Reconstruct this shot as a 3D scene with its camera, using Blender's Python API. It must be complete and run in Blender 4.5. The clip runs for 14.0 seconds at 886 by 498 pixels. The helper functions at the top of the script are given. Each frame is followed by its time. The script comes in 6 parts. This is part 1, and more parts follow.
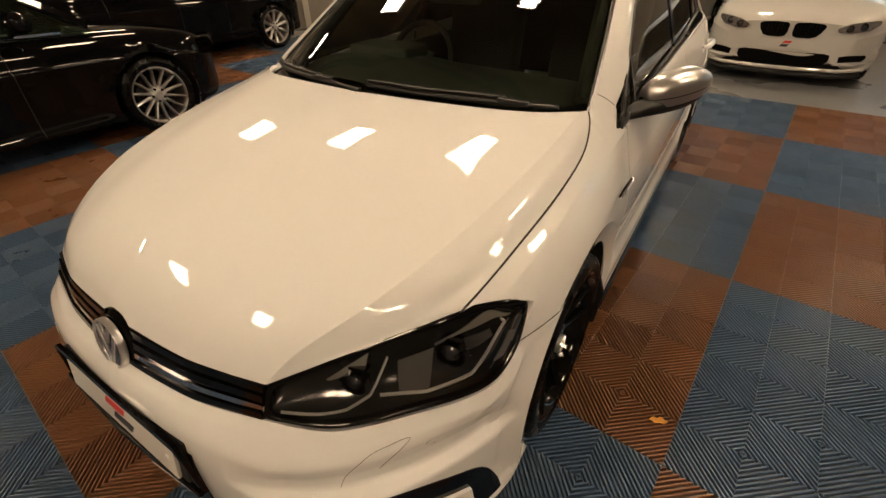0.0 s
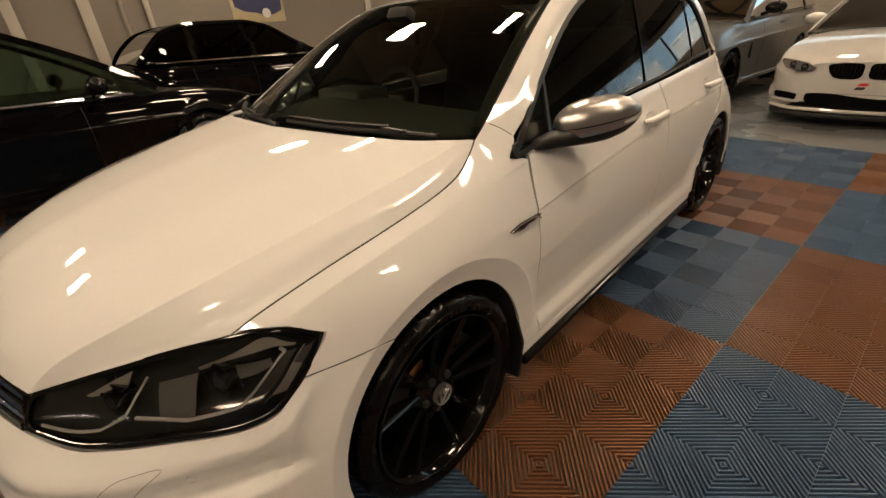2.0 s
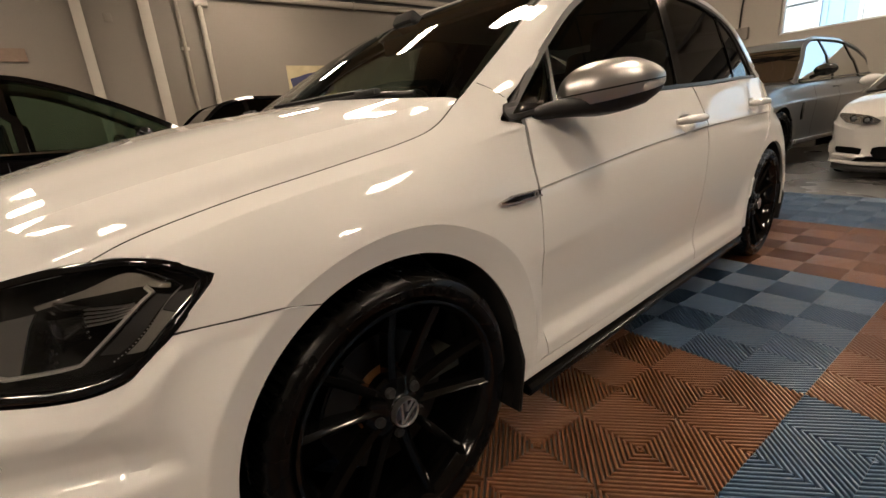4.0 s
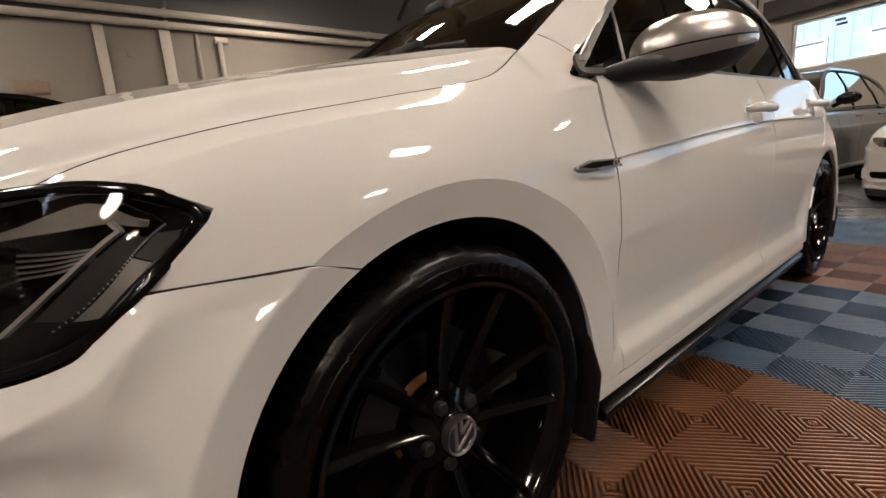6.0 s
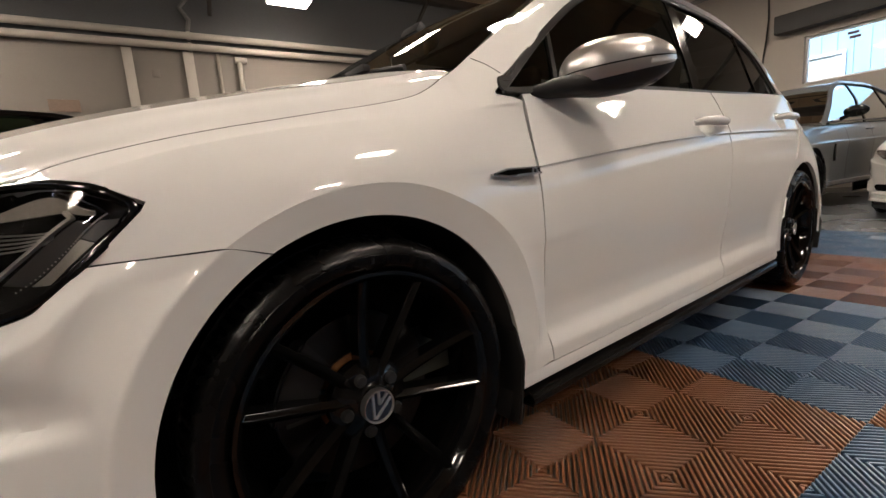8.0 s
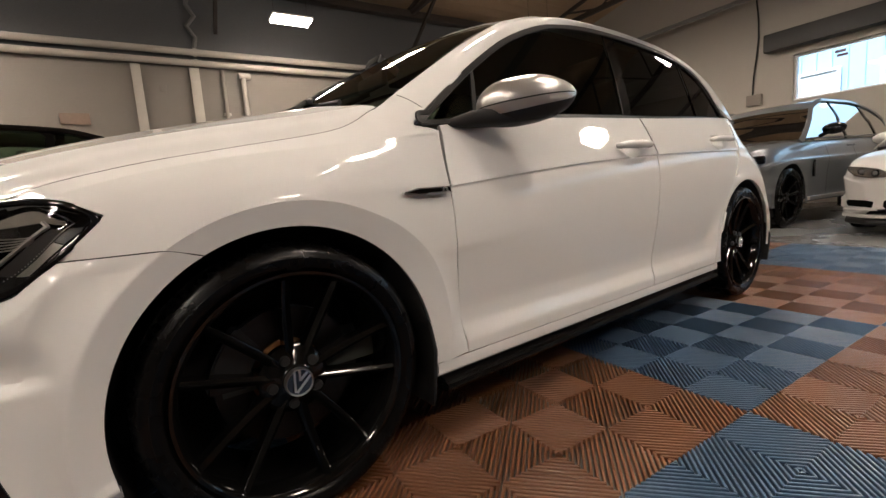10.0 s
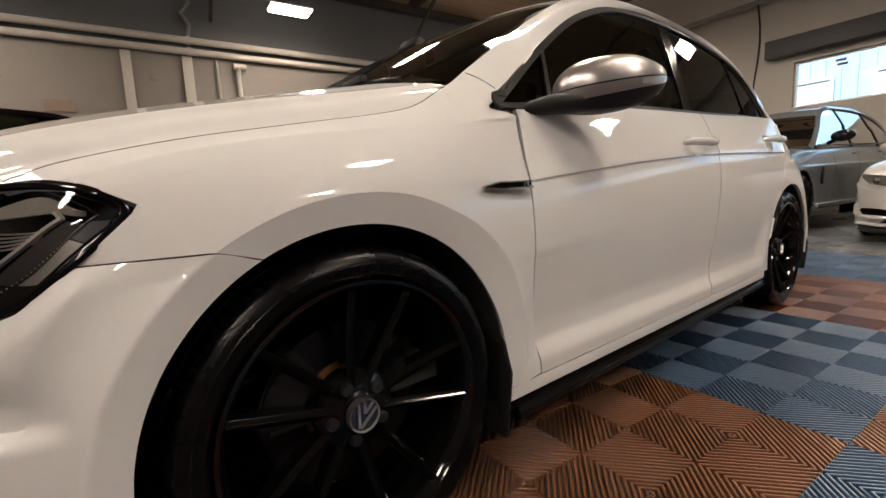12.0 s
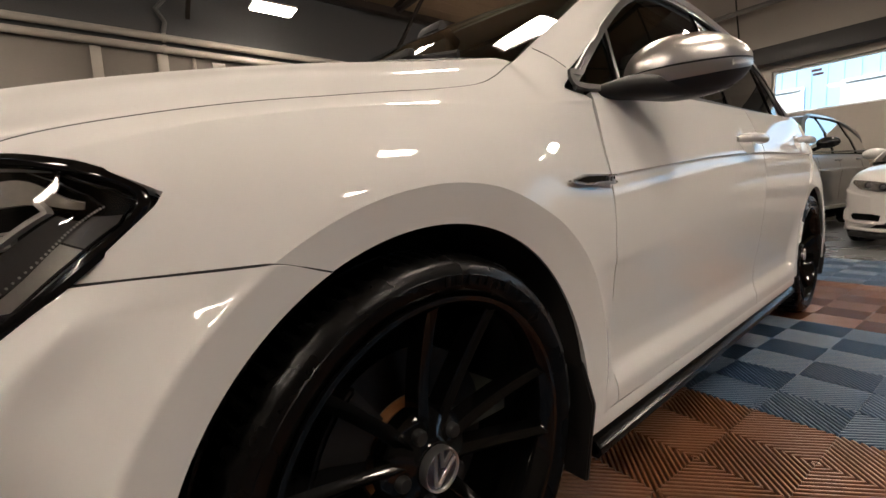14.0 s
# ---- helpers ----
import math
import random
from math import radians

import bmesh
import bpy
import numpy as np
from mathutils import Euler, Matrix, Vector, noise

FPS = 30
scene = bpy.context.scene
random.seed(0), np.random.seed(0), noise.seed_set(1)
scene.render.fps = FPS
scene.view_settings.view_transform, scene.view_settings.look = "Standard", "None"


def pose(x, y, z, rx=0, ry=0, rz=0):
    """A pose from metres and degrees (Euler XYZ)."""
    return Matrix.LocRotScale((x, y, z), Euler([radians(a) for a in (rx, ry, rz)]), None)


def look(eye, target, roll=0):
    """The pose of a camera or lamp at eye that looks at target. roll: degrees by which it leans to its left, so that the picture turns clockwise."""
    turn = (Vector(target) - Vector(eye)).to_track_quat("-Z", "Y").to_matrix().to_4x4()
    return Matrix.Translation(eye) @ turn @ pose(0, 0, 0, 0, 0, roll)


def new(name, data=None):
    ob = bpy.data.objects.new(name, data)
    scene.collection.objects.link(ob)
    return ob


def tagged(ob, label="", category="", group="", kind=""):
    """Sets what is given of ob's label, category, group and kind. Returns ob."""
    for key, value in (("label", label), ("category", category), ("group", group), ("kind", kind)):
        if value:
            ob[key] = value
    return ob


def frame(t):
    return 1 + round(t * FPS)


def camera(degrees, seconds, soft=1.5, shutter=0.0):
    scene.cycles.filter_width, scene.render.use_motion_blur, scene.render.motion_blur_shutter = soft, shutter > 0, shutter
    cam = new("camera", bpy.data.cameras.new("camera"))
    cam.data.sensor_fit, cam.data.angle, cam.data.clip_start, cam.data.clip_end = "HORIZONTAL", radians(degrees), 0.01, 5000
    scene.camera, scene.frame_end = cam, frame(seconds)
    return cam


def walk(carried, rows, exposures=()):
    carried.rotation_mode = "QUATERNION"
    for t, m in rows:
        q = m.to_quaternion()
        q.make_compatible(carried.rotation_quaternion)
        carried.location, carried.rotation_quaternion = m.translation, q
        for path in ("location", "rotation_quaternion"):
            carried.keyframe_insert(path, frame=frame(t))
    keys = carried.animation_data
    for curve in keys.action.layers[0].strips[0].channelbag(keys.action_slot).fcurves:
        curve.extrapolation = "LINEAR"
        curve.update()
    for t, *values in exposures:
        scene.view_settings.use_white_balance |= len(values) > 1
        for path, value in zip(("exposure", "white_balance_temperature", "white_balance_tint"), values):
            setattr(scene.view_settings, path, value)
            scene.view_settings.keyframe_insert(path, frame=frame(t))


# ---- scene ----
import functools

cam = camera(91.3, 14.0)
PATH = [
    (0, (1.083, -1.05, 1.41), (0.181, 0.327, 0.274), -1.4),
    (0.5, (1.186, -0.886, 1.391), (0.196, 0.469, 0.303), -2.7),
    (1, (1.296, -0.777, 1.369), (0.198, 0.548, 0.35), -3.6),
    (1.5, (1.462, -0.731, 1.337), (0.279, 0.564, 0.375), -4.2),
    (2, (1.544, -0.649, 1.288), (0.293, 0.617, 0.376), -4.5),
    (2.5, (1.561, -0.52, 1.232), (0.234, 0.718, 0.393), -5.1),
    (2.7, (1.563, -0.474, 1.206), (0.217, 0.758, 0.387), -4.7),
    (4.8, (1.547, -0.429, 0.813), (0.037, 0.807, 0.373), -4.5),
    (5, (1.532, -0.42, 0.806), (0.023, 0.82, 0.374), -4.4),
    (5.5, (1.443, -0.414, 0.791), (-0.063, 0.837, 0.381), -4.4),
    (6, (1.351, -0.415, 0.763), (-0.163, 0.835, 0.383), -4.5),
    (6.5, (1.318, -0.408, 0.733), (-0.21, 0.832, 0.372), -4.6),
    (7, (1.369, -0.391, 0.718), (-0.176, 0.833, 0.376), -4.5),
    (7.5, (1.458, -0.367, 0.726), (-0.101, 0.843, 0.4), -4.5),
    (8, (1.555, -0.35, 0.734), (-0.016, 0.848, 0.423), -4.5),
    (10.3, (1.844, -0.288, 0.734), (0.252, 0.895, 0.475), -4.0),
    (10.5, (1.81, -0.29, 0.747), (0.215, 0.886, 0.471), -3.8),
    (11, (1.734, -0.311, 0.746), (0.154, 0.884, 0.471), -3.5),
    (11.5, (1.652, -0.326, 0.737), (0.083, 0.885, 0.466), -3.2),
    (12, (1.564, -0.35, 0.734), (0.009, 0.879, 0.471), -2.8),
    (12.5, (1.495, -0.365, 0.741), (-0.042, 0.889, 0.485), -2.5),
    (13, (1.43, -0.369, 0.738), (-0.089, 0.908, 0.489), -2.4),
    (13.5, (1.374, -0.375, 0.73), (-0.134, 0.917, 0.488), -2.5),
    (14, (1.316, -0.379, 0.721), (-0.178, 0.929, 0.481), -2.6),
]
EXPOSURES = [(0, 1.57, 7500, 10), (2.7, 1.72, 6900, 10), (4.8, 1.86, 6200, 10), (8.2, 1.93, 5850, 10), (11, 2.02, 5850, 10), (14, 1.89, 5950, 10)]
walk(cam, [(t, look(eye, target, roll)) for t, eye, target, roll in PATH], EXPOSURES)

# ---- world and light ----
world = bpy.data.worlds.new("world")
scene.world = world
world.use_nodes = True
sky = world.node_tree.nodes.new("ShaderNodeTexSky")
sky.sky_type, sky.sun_disc = "NISHITA", False
sky.sun_elevation, sky.sun_rotation = radians(50), radians(200)
back = world.node_tree.nodes["Background"]
back.inputs["Strength"].default_value = 0.15
world.node_tree.links.new(sky.outputs[0], back.inputs["Color"])
sun = new("sun", bpy.data.lights.new("sun", "SUN"))
sun.data.energy, sun.data.angle, sun.data.color = 2.6, radians(12), (1.0, 0.95, 0.88)
sun.matrix_world = look((-4, 3, 16), (0, 16, 0))
LED = (1.0, 0.80, 0.60)
LED_POWER = 28.5


# ---- materials ----
def material(name, color, rough=0.5, metal=0.0, coat=0.0, bump=0.0, scale=40.0, vary=0.0, big=2.0, spec=0.5, per_object=0.0):
    """A surface with grain at two scales."""
    m = bpy.data.materials.new(name)
    m.use_nodes = True
    n, l = m.node_tree.nodes, m.node_tree.links
    b = n["Principled BSDF"]
    b.inputs["Base Color"].default_value = (*color, 1)
    b.inputs["Roughness"].default_value = rough
    b.inputs["Metallic"].default_value = metal
    b.inputs["Coat Weight"].default_value = coat
    b.inputs["Coat Roughness"].default_value = 0.03
    b.inputs["Specular IOR Level"].default_value = spec
    if vary or bump or per_object:
        co = n.new("ShaderNodeTexCoord")
        small = n.new("ShaderNodeTexNoise")
        small.inputs["Scale"].default_value, small.inputs["Detail"].default_value = scale, 6
        large = n.new("ShaderNodeTexNoise")
        large.inputs["Scale"].default_value, large.inputs["Detail"].default_value = big, 4
        for t in (small, large):
            l.new(co.outputs["Object"], t.inputs["Vector"])
        add = n.new("ShaderNodeMath")
        add.operation = "ADD"
        l.new(small.outputs["Fac"], add.inputs[0])
        l.new(large.outputs["Fac"], add.inputs[1])
        last = add
        if per_object:
            info = n.new("ShaderNodeObjectInfo")
            mul = n.new("ShaderNodeMath")
            mul.operation = "MULTIPLY_ADD"
            l.new(info.outputs["Random"], mul.inputs[0])
            mul.inputs[1].default_value = per_object
            l.new(add.outputs[0], mul.inputs[2])
            last = mul
        ramp = n.new("ShaderNodeMapRange")
        ramp.inputs["From Min"].default_value, ramp.inputs["From Max"].default_value = 0.6, 1.4 + per_object
        ramp.inputs["To Min"].default_value, ramp.inputs["To Max"].default_value = 1 - vary, 1 + vary
        l.new(last.outputs[0], ramp.inputs["Value"])
        mix = n.new("ShaderNodeVectorMath")
        mix.operation = "SCALE"
        mix.inputs[0].default_value = color
        l.new(ramp.outputs[0], mix.inputs["Scale"])
        l.new(mix.outputs[0], b.inputs["Base Color"])
        rr = n.new("ShaderNodeMapRange") if coat < 1 else None
        if rr:
            rr.inputs["From Min"].default_value, rr.inputs["From Max"].default_value = 0.3, 0.7
            rr.inputs["To Min"].default_value, rr.inputs["To Max"].default_value = rough * 0.8, min(1.0, rough * 1.2)
            l.new(large.outputs["Fac"], rr.inputs["Value"])
            l.new(rr.outputs[0], b.inputs["Roughness"])
        if bump:
            bp = n.new("ShaderNodeBump")
            bp.inputs["Strength"].default_value, bp.inputs["Distance"].default_value = bump, 0.002
            l.new(small.outputs["Fac"], bp.inputs["Height"])
            l.new(bp.outputs[0], b.inputs["Normal"])
    return m


def glass(name, tint, ior=1.5, rough=0.0):
    """A thin pane: clear or tinted, with a reflection that grows at grazing angles."""
    m = bpy.data.materials.new(name)
    m.use_nodes = True
    n, l = m.node_tree.nodes, m.node_tree.links
    n.remove(n["Principled BSDF"])
    t, g, f, x = (n.new("ShaderNode" + k) for k in ("BsdfTransparent", "BsdfGlossy", "Fresnel", "MixShader"))
    t.inputs["Color"].default_value = (*tint, 1)
    g.inputs["Roughness"].default_value = rough
    f.inputs["IOR"].default_value = ior
    l.new(f.outputs[0], x.inputs[0])
    l.new(t.outputs[0], x.inputs[1])
    l.new(g.outputs[0], x.inputs[2])
    l.new(x.outputs[0], n["Material Output"].inputs["Surface"])
    return m


def glow(name, color, strength):
    m = bpy.data.materials.new(name)
    m.use_nodes = True
    n, l = m.node_tree.nodes, m.node_tree.links
    e = n.new("ShaderNodeEmission")
    e.inputs["Color"].default_value, e.inputs["Strength"].default_value = (*color, 1), strength
    l.new(e.outputs[0], n["Material Output"].inputs["Surface"])
    return m


PAINT_WHITE = material("white_car_paint", (0.76, 0.755, 0.74), 0.6, coat=1.0, vary=0.006, scale=900, big=1.5, spec=0.0)
PAINT_WHITE_B = material("white_car_paint_b", (0.54, 0.53, 0.51), 0.6, coat=1.0, vary=0.006, scale=900, spec=0.0)
PAINT_GREY = material("grey_car_paint", (0.155, 0.166, 0.178), 0.35, metal=0.5, coat=1.0, vary=0.03, scale=1200)
PAINT_BLACK = material("black_car_paint", (0.0025, 0.0025, 0.003), 0.5, coat=0.5, vary=0.01, scale=900, spec=0.0)
GLOSS_BLACK = material("gloss_black_plastic", (0.003, 0.003, 0.003), 0.09, vary=0.05, scale=300, spec=0.4)
SKIRT_BLACK = material("satin_black_skirt", (0.004, 0.004, 0.004), 0.2, vary=0.05, scale=300, spec=0.2)
MATT_BLACK = material("matt_black_plastic", (0.007, 0.007, 0.007), 0.55, vary=0.1, bump=0.15, scale=500)
WHEEL_BLACK = material("gloss_black_alloy", (0.003, 0.003, 0.003), 0.09, vary=0.05, scale=200, spec=0.4)
RUBBER = material("tyre_rubber", (0.0025, 0.0024, 0.0023), 0.27, vary=0.25, bump=0.12, scale=220, big=9, spec=0.2)
TRIM_BLACK = material("black_window_trim", (0.012, 0.012, 0.012), 0.35, vary=0.05, scale=300)
DARK_MESH = material("black_intake_mesh", (0.002, 0.002, 0.002), 0.8, vary=0.1, scale=200, spec=0.06)
LINER = material("arch_liner_felt", (0.008, 0.008, 0.008), 0.95, vary=0.2, bump=0.4, scale=300)
CHROME = material("chrome", (0.82, 0.82, 0.83), 0.08, metal=1.0, vary=0.02, scale=100)
SATIN = material("satin_silver", (0.60, 0.575, 0.555), 0.36, metal=1.0, coat=0.4, vary=0.02, scale=700)
DARK_CHROME = material("dark_chrome", (0.16, 0.16, 0.165), 0.16, metal=1.0, vary=0.05, scale=200)
STEEL = material("brake_steel", (0.035, 0.033, 0.031), 0.34, metal=1.0, vary=0.2, scale=120)
RUST = material("brake_rust", (0.30, 0.13, 0.05), 0.6, metal=0.3, vary=0.25, scale=80)
CLEAR = glass("lens_clear", (0.93, 0.93, 0.93), 1.45)
SCREEN = glass("windscreen_glass", (0.64, 0.71, 0.65), 1.52)
SIDE_GLASS = glass("side_glass", (0.42, 0.50, 0.45), 1.52)
PRIVACY = glass("privacy_glass", (0.05, 0.055, 0.05), 1.52)
DARK_GLASS = glass("dark_glass", (0.045, 0.055, 0.05), 1.38)
GREEN_GLASS = glass("green_tinted_glass", (0.42, 0.53, 0.45), 1.5)
INTERIOR = material("cabin_plastic", (0.075, 0.08, 0.068), 0.7, vary=0.15, bump=0.3, scale=400)
SEAT = material("seat_cloth", (0.016, 0.016, 0.017), 0.85, vary=0.2, bump=0.4, scale=350)
ACRYLIC = material("light_guide_acrylic", (0.62, 0.60, 0.57), 0.25, coat=0.8, vary=0.04, scale=200)
SIDELIGHT = material("lamp_textured_plastic", (0.42, 0.40, 0.37), 0.3, metal=0.3, vary=0.2, scale=700, bump=0.12)
PLATE = material("number_plate", (0.62, 0.60, 0.56), 0.4, vary=0.03, scale=80)
RED = material("red_print", (0.60, 0.03, 0.02), 0.45, vary=0.05)
BLACK_PRINT = material("black_print", (0.02, 0.02, 0.02), 0.45, vary=0.05)
BADGE_BLUE = material("emblem_dark", (0.02, 0.025, 0.04), 0.2, coat=0.5, vary=0.03)
TILE_BLUE = material("blue_floor_tile", (0.045, 0.085, 0.15), 0.33, vary=0.22, bump=0.25, scale=160, big=5, per_object=0.35)
TILE_BROWN = material("terracotta_floor_tile", (0.162, 0.067, 0.029), 0.33, vary=0.22, bump=0.25, scale=160, big=5, per_object=0.35)
CONCRETE = material("grey_floor_paint", (0.17, 0.175, 0.18), 0.28, vary=0.25, bump=0.1, scale=30, big=0.8)
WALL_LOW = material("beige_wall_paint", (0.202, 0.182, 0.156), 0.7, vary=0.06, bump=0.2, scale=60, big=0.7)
# Same beige as the side wall, its brighter light put into the colour.
WALL_FAR = material("lit_beige_wall", (0.36, 0.33, 0.29), 0.7, vary=0.06, bump=0.2, scale=60, big=0.7)
WALL_DARK = material("unseen_wall_dark_grey", (0.13, 0.12, 0.11), 0.7, vary=0.1, bump=0.2, scale=60, big=0.7)
WALL_HIGH = material("blue_grey_wall_paint", (0.098, 0.101, 0.104), 0.7, vary=0.10, bump=0.2, scale=40, big=0.6)
PIPE_PAINT = material("cream_pipe_paint", (0.43, 0.40, 0.35), 0.5, vary=0.06, bump=0.1, scale=60)
ROOF_BOARD = material("brown_roof_board", (0.40, 0.285, 0.18), 0.8, vary=0.2, bump=0.4, scale=30, big=1.2, per_object=0.4)
TRUSS = material("dark_steel_truss", (0.05, 0.04, 0.035), 0.6, metal=0.3, vary=0.2, scale=60)
CEIL_GREY = material("grey_ceiling_sheet", (0.16, 0.155, 0.15), 0.75, vary=0.12, bump=0.2, scale=40, big=0.8)
CLADDING = material("light_blue_cladding", (0.36, 0.52, 0.63), 0.5, vary=0.06, scale=50, big=0.5)
WHITE_FRAME = material("white_frame", (0.75, 0.75, 0.73), 0.45, vary=0.03, scale=60)
BLIND = material("white_blind", (0.70, 0.69, 0.64), 0.7, vary=0.05, scale=60)
ASPHALT = material("yard_asphalt", (0.06, 0.06, 0.06), 0.9, vary=0.2, bump=0.4, scale=60)
LEAF = material("dry_leaf", (0.72, 0.36, 0.06), 0.6, vary=0.15, scale=90)
DIFFUSER = glow("led_diffuser", LED, LED_POWER)
GREEN_LED = glow("green_led", (0.05, 1.0, 0.25), 50.0)


# ---- mesh tools ----
def shade(bm, angle=35):
    for f in bm.faces:
        f.smooth = True
    bm.normal_update()
    for e in bm.edges:
        if len(e.link_faces) == 2 and e.calc_face_angle(0) > radians(angle):
            e.smooth = False


def part(name, bm, mat, parent=None, label="", angle=35):
    shade(bm, angle)
    me = bpy.data.meshes.new(name)
    bm.to_mesh(me)
    bm.free()
    me.materials.append(mat)
    ob = new(name, me)
    ob.parent = parent
    if label:
        tagged(ob, label)
    return ob


def thing(name, label, category, group="", kind=""):
    return tagged(new(name), label, category, group, kind)


def structure(name, bm, mat, label, category):
    return tagged(part(name, bm, mat), label, category, kind="structure")


def spline(pts, n):
    """n + 1 points of a smooth curve through pts, even along its length."""
    p = np.array(pts, float)
    if len(p) == 2:
        return p[0] + np.linspace(0, 1, n + 1)[:, None] * (p[1] - p[0])
    d = np.r_[0, np.cumsum(np.maximum(np.linalg.norm(np.diff(p, axis=0), axis=1), 1e-6))]
    fine = hermite(d, p, np.linspace(0, d[-1], 40 * len(p)))
    s = np.r_[0, np.cumsum(np.linalg.norm(np.diff(fine, axis=0), axis=1))]
    even = np.linspace(0, s[-1], n + 1)
    return np.stack([np.interp(even, s, fine[:, k]) for k in range(p.shape[1])], 1)


def hermite(x, y, at):
    """A cubic through y at x that never overshoots."""
    x, y, at = np.asarray(x, float), np.asarray(y, float), np.asarray(at, float)
    if y.ndim == 1:
        return hermite(x, y[:, None], at)[:, 0]
    h = np.diff(x)
    s = np.diff(y, axis=0) / h[:, None]
    m = np.zeros_like(y)
    m[0], m[-1] = s[0], s[-1]
    if len(x) > 2:
        a, b = s[:-1], s[1:]
        w1, w2 = (2 * h[1:] + h[:-1])[:, None], (h[1:] + 2 * h[:-1])[:, None]
        with np.errstate(divide="ignore", invalid="ignore"):
            mid = (w1 + w2) / (w1 / a + w2 / b)
        m[1:-1] = np.where(a * b > 0, np.nan_to_num(mid), 0)
    k = np.clip(np.searchsorted(x, at, side="right") - 1, 0, len(x) - 2)
    t = ((at - x[k]) / h[k])[:, None]
    hk = h[k][:, None]
    return (2 * t**3 - 3 * t**2 + 1) * y[k] + (t**3 - 2 * t**2 + t) * hk * m[k] + (3 * t**2 - 2 * t**3) * y[k + 1] + (t**3 - t**2) * hk * m[k + 1]


def fn(*pairs):
    """A smooth scalar function through (x, y) pairs."""
    x, y = zip(*pairs)
    return lambda v: float(hermite(x, y, [v])[0]) if x[0] < v < x[-1] else float(y[0] if v <= x[0] else y[-1])


def skin(rows, nu, nv, sharp=()):
    """A grid of points over row curves: nu steps along, nv between one row and the next; sharp rows keep their crease."""
    c = np.array([spline(r, nu) for r in rows])
    cuts = [0, *sharp, len(rows) - 1]
    out = [c[0]]
    for a, b in zip(cuts, cuts[1:]):
        block = c[a : b + 1]
        n = (b - a) * nv
        cols = []
        for u in range(nu + 1):
            p = block[:, u]
            d = np.r_[0, np.cumsum(np.maximum(np.linalg.norm(np.diff(p, axis=0), axis=1), 1e-5))]
            at = np.concatenate([np.linspace(d[i], d[i + 1], nv + 1)[1:] for i in range(b - a)])
            cols.append(hermite(d, p, at))
        block = np.stack(cols, 1)
        out += list(block)
    return np.array(out)


def sheet(grid, flange=0.0, flip=False, mirror=False, skip=None, creases=()):
    """A mesh from a grid of points, its rim turned inwards by flange."""
    g = np.array(grid, float)
    if mirror:
        g = g * (-1, 1, 1)
        flip = not flip
    nv, nu = g.shape[:2]
    bm = bmesh.new()
    v = [[bm.verts.new(p) for p in row] for row in g]
    for i in range(nv - 1):
        for j in range(nu - 1):
            if skip and skip(i, j):
                continue
            q = [v[i][j], v[i][j + 1], v[i + 1][j + 1], v[i + 1][j]]
            bm.faces.new(q[::-1] if flip else q)
    for i in creases:
        for a, b in zip(v[i], v[i][1:]):
            e = bm.edges.get((a, b))
            if e:
                e.smooth = False
    if skip:
        bmesh.ops.delete(bm, geom=[w for w in bm.verts if not w.link_faces], context="VERTS")
    bmesh.ops.remove_doubles(bm, verts=bm.verts[:], dist=1e-5)
    if flange:
        bm.normal_update()
        away = sum(((f.calc_center_median() - Vector((0, 1.3, 0.5))).dot(f.normal) * f.calc_area() for f in bm.faces))
        if away < 0:
            bmesh.ops.reverse_faces(bm, faces=bm.faces[:])
        rim(bm, flange)
    return bm


def rim(bm, depth):
    bm.normal_update()
    edges = [e for e in bm.edges if len(e.link_faces) == 1]
    normal = {w: w.normal.copy() for e in edges for w in e.verts}
    made = bmesh.ops.extrude_edge_only(bm, edges=edges)["geom"]
    kd = {}
    for w in made:
        if isinstance(w, bmesh.types.BMVert):
            kd[w] = min(normal, key=lambda o: (o.co - w.co).length_squared)
    for w, o in kd.items():
        w.co -= normal[o] * depth
    for e in edges:
        e.smooth = False
    bm.normal_update()


def box(bm, center, size, m=None, bevel=0.0, seg=2):
    mat = Matrix.Translation(center) @ (m or Matrix()) @ Matrix.Diagonal((*size, 1))
    made = bmesh.ops.create_cube(bm, size=1, matrix=mat)["verts"]
    if bevel:
        edges = list({e for w in made for e in w.link_edges})
        bmesh.ops.bevel(bm, geom=edges, offset=bevel, segments=seg, affect="EDGES", profile=0.6)
    return bm


def boxed(center, size, bevel=0.004, m=None, seg=2):
    return box(bmesh.new(), center, size, m, bevel, seg)


def tube(path, r, n=10, caps=True, bm=None):
    """A round bar along a path; r may be one radius or one for each point."""
    bm = bm or bmesh.new()
    path = [Vector(p) for p in path]
    rs = r if hasattr(r, "__len__") else [r] * len(path)
    rings = []
    side = None
    for i, p in enumerate(path):
        d = (path[min(i + 1, len(path) - 1)] - path[max(i - 1, 0)]).normalized()
        side = (side - d * side.dot(d)).normalized() if side else d.orthogonal().normalized()
        up = d.cross(side)
        rings.append([bm.verts.new(p + (side * math.cos(a) + up * math.sin(a)) * rs[i]) for a in [2 * math.pi * k / n for k in range(n)]])
    for a, b in zip(rings, rings[1:]):
        for k in range(n):
            bm.faces.new((a[k], a[(k + 1) % n], b[(k + 1) % n], b[k]))
    if caps:
        bm.faces.new(rings[0][::-1])
        bm.faces.new(rings[-1])
    return bm


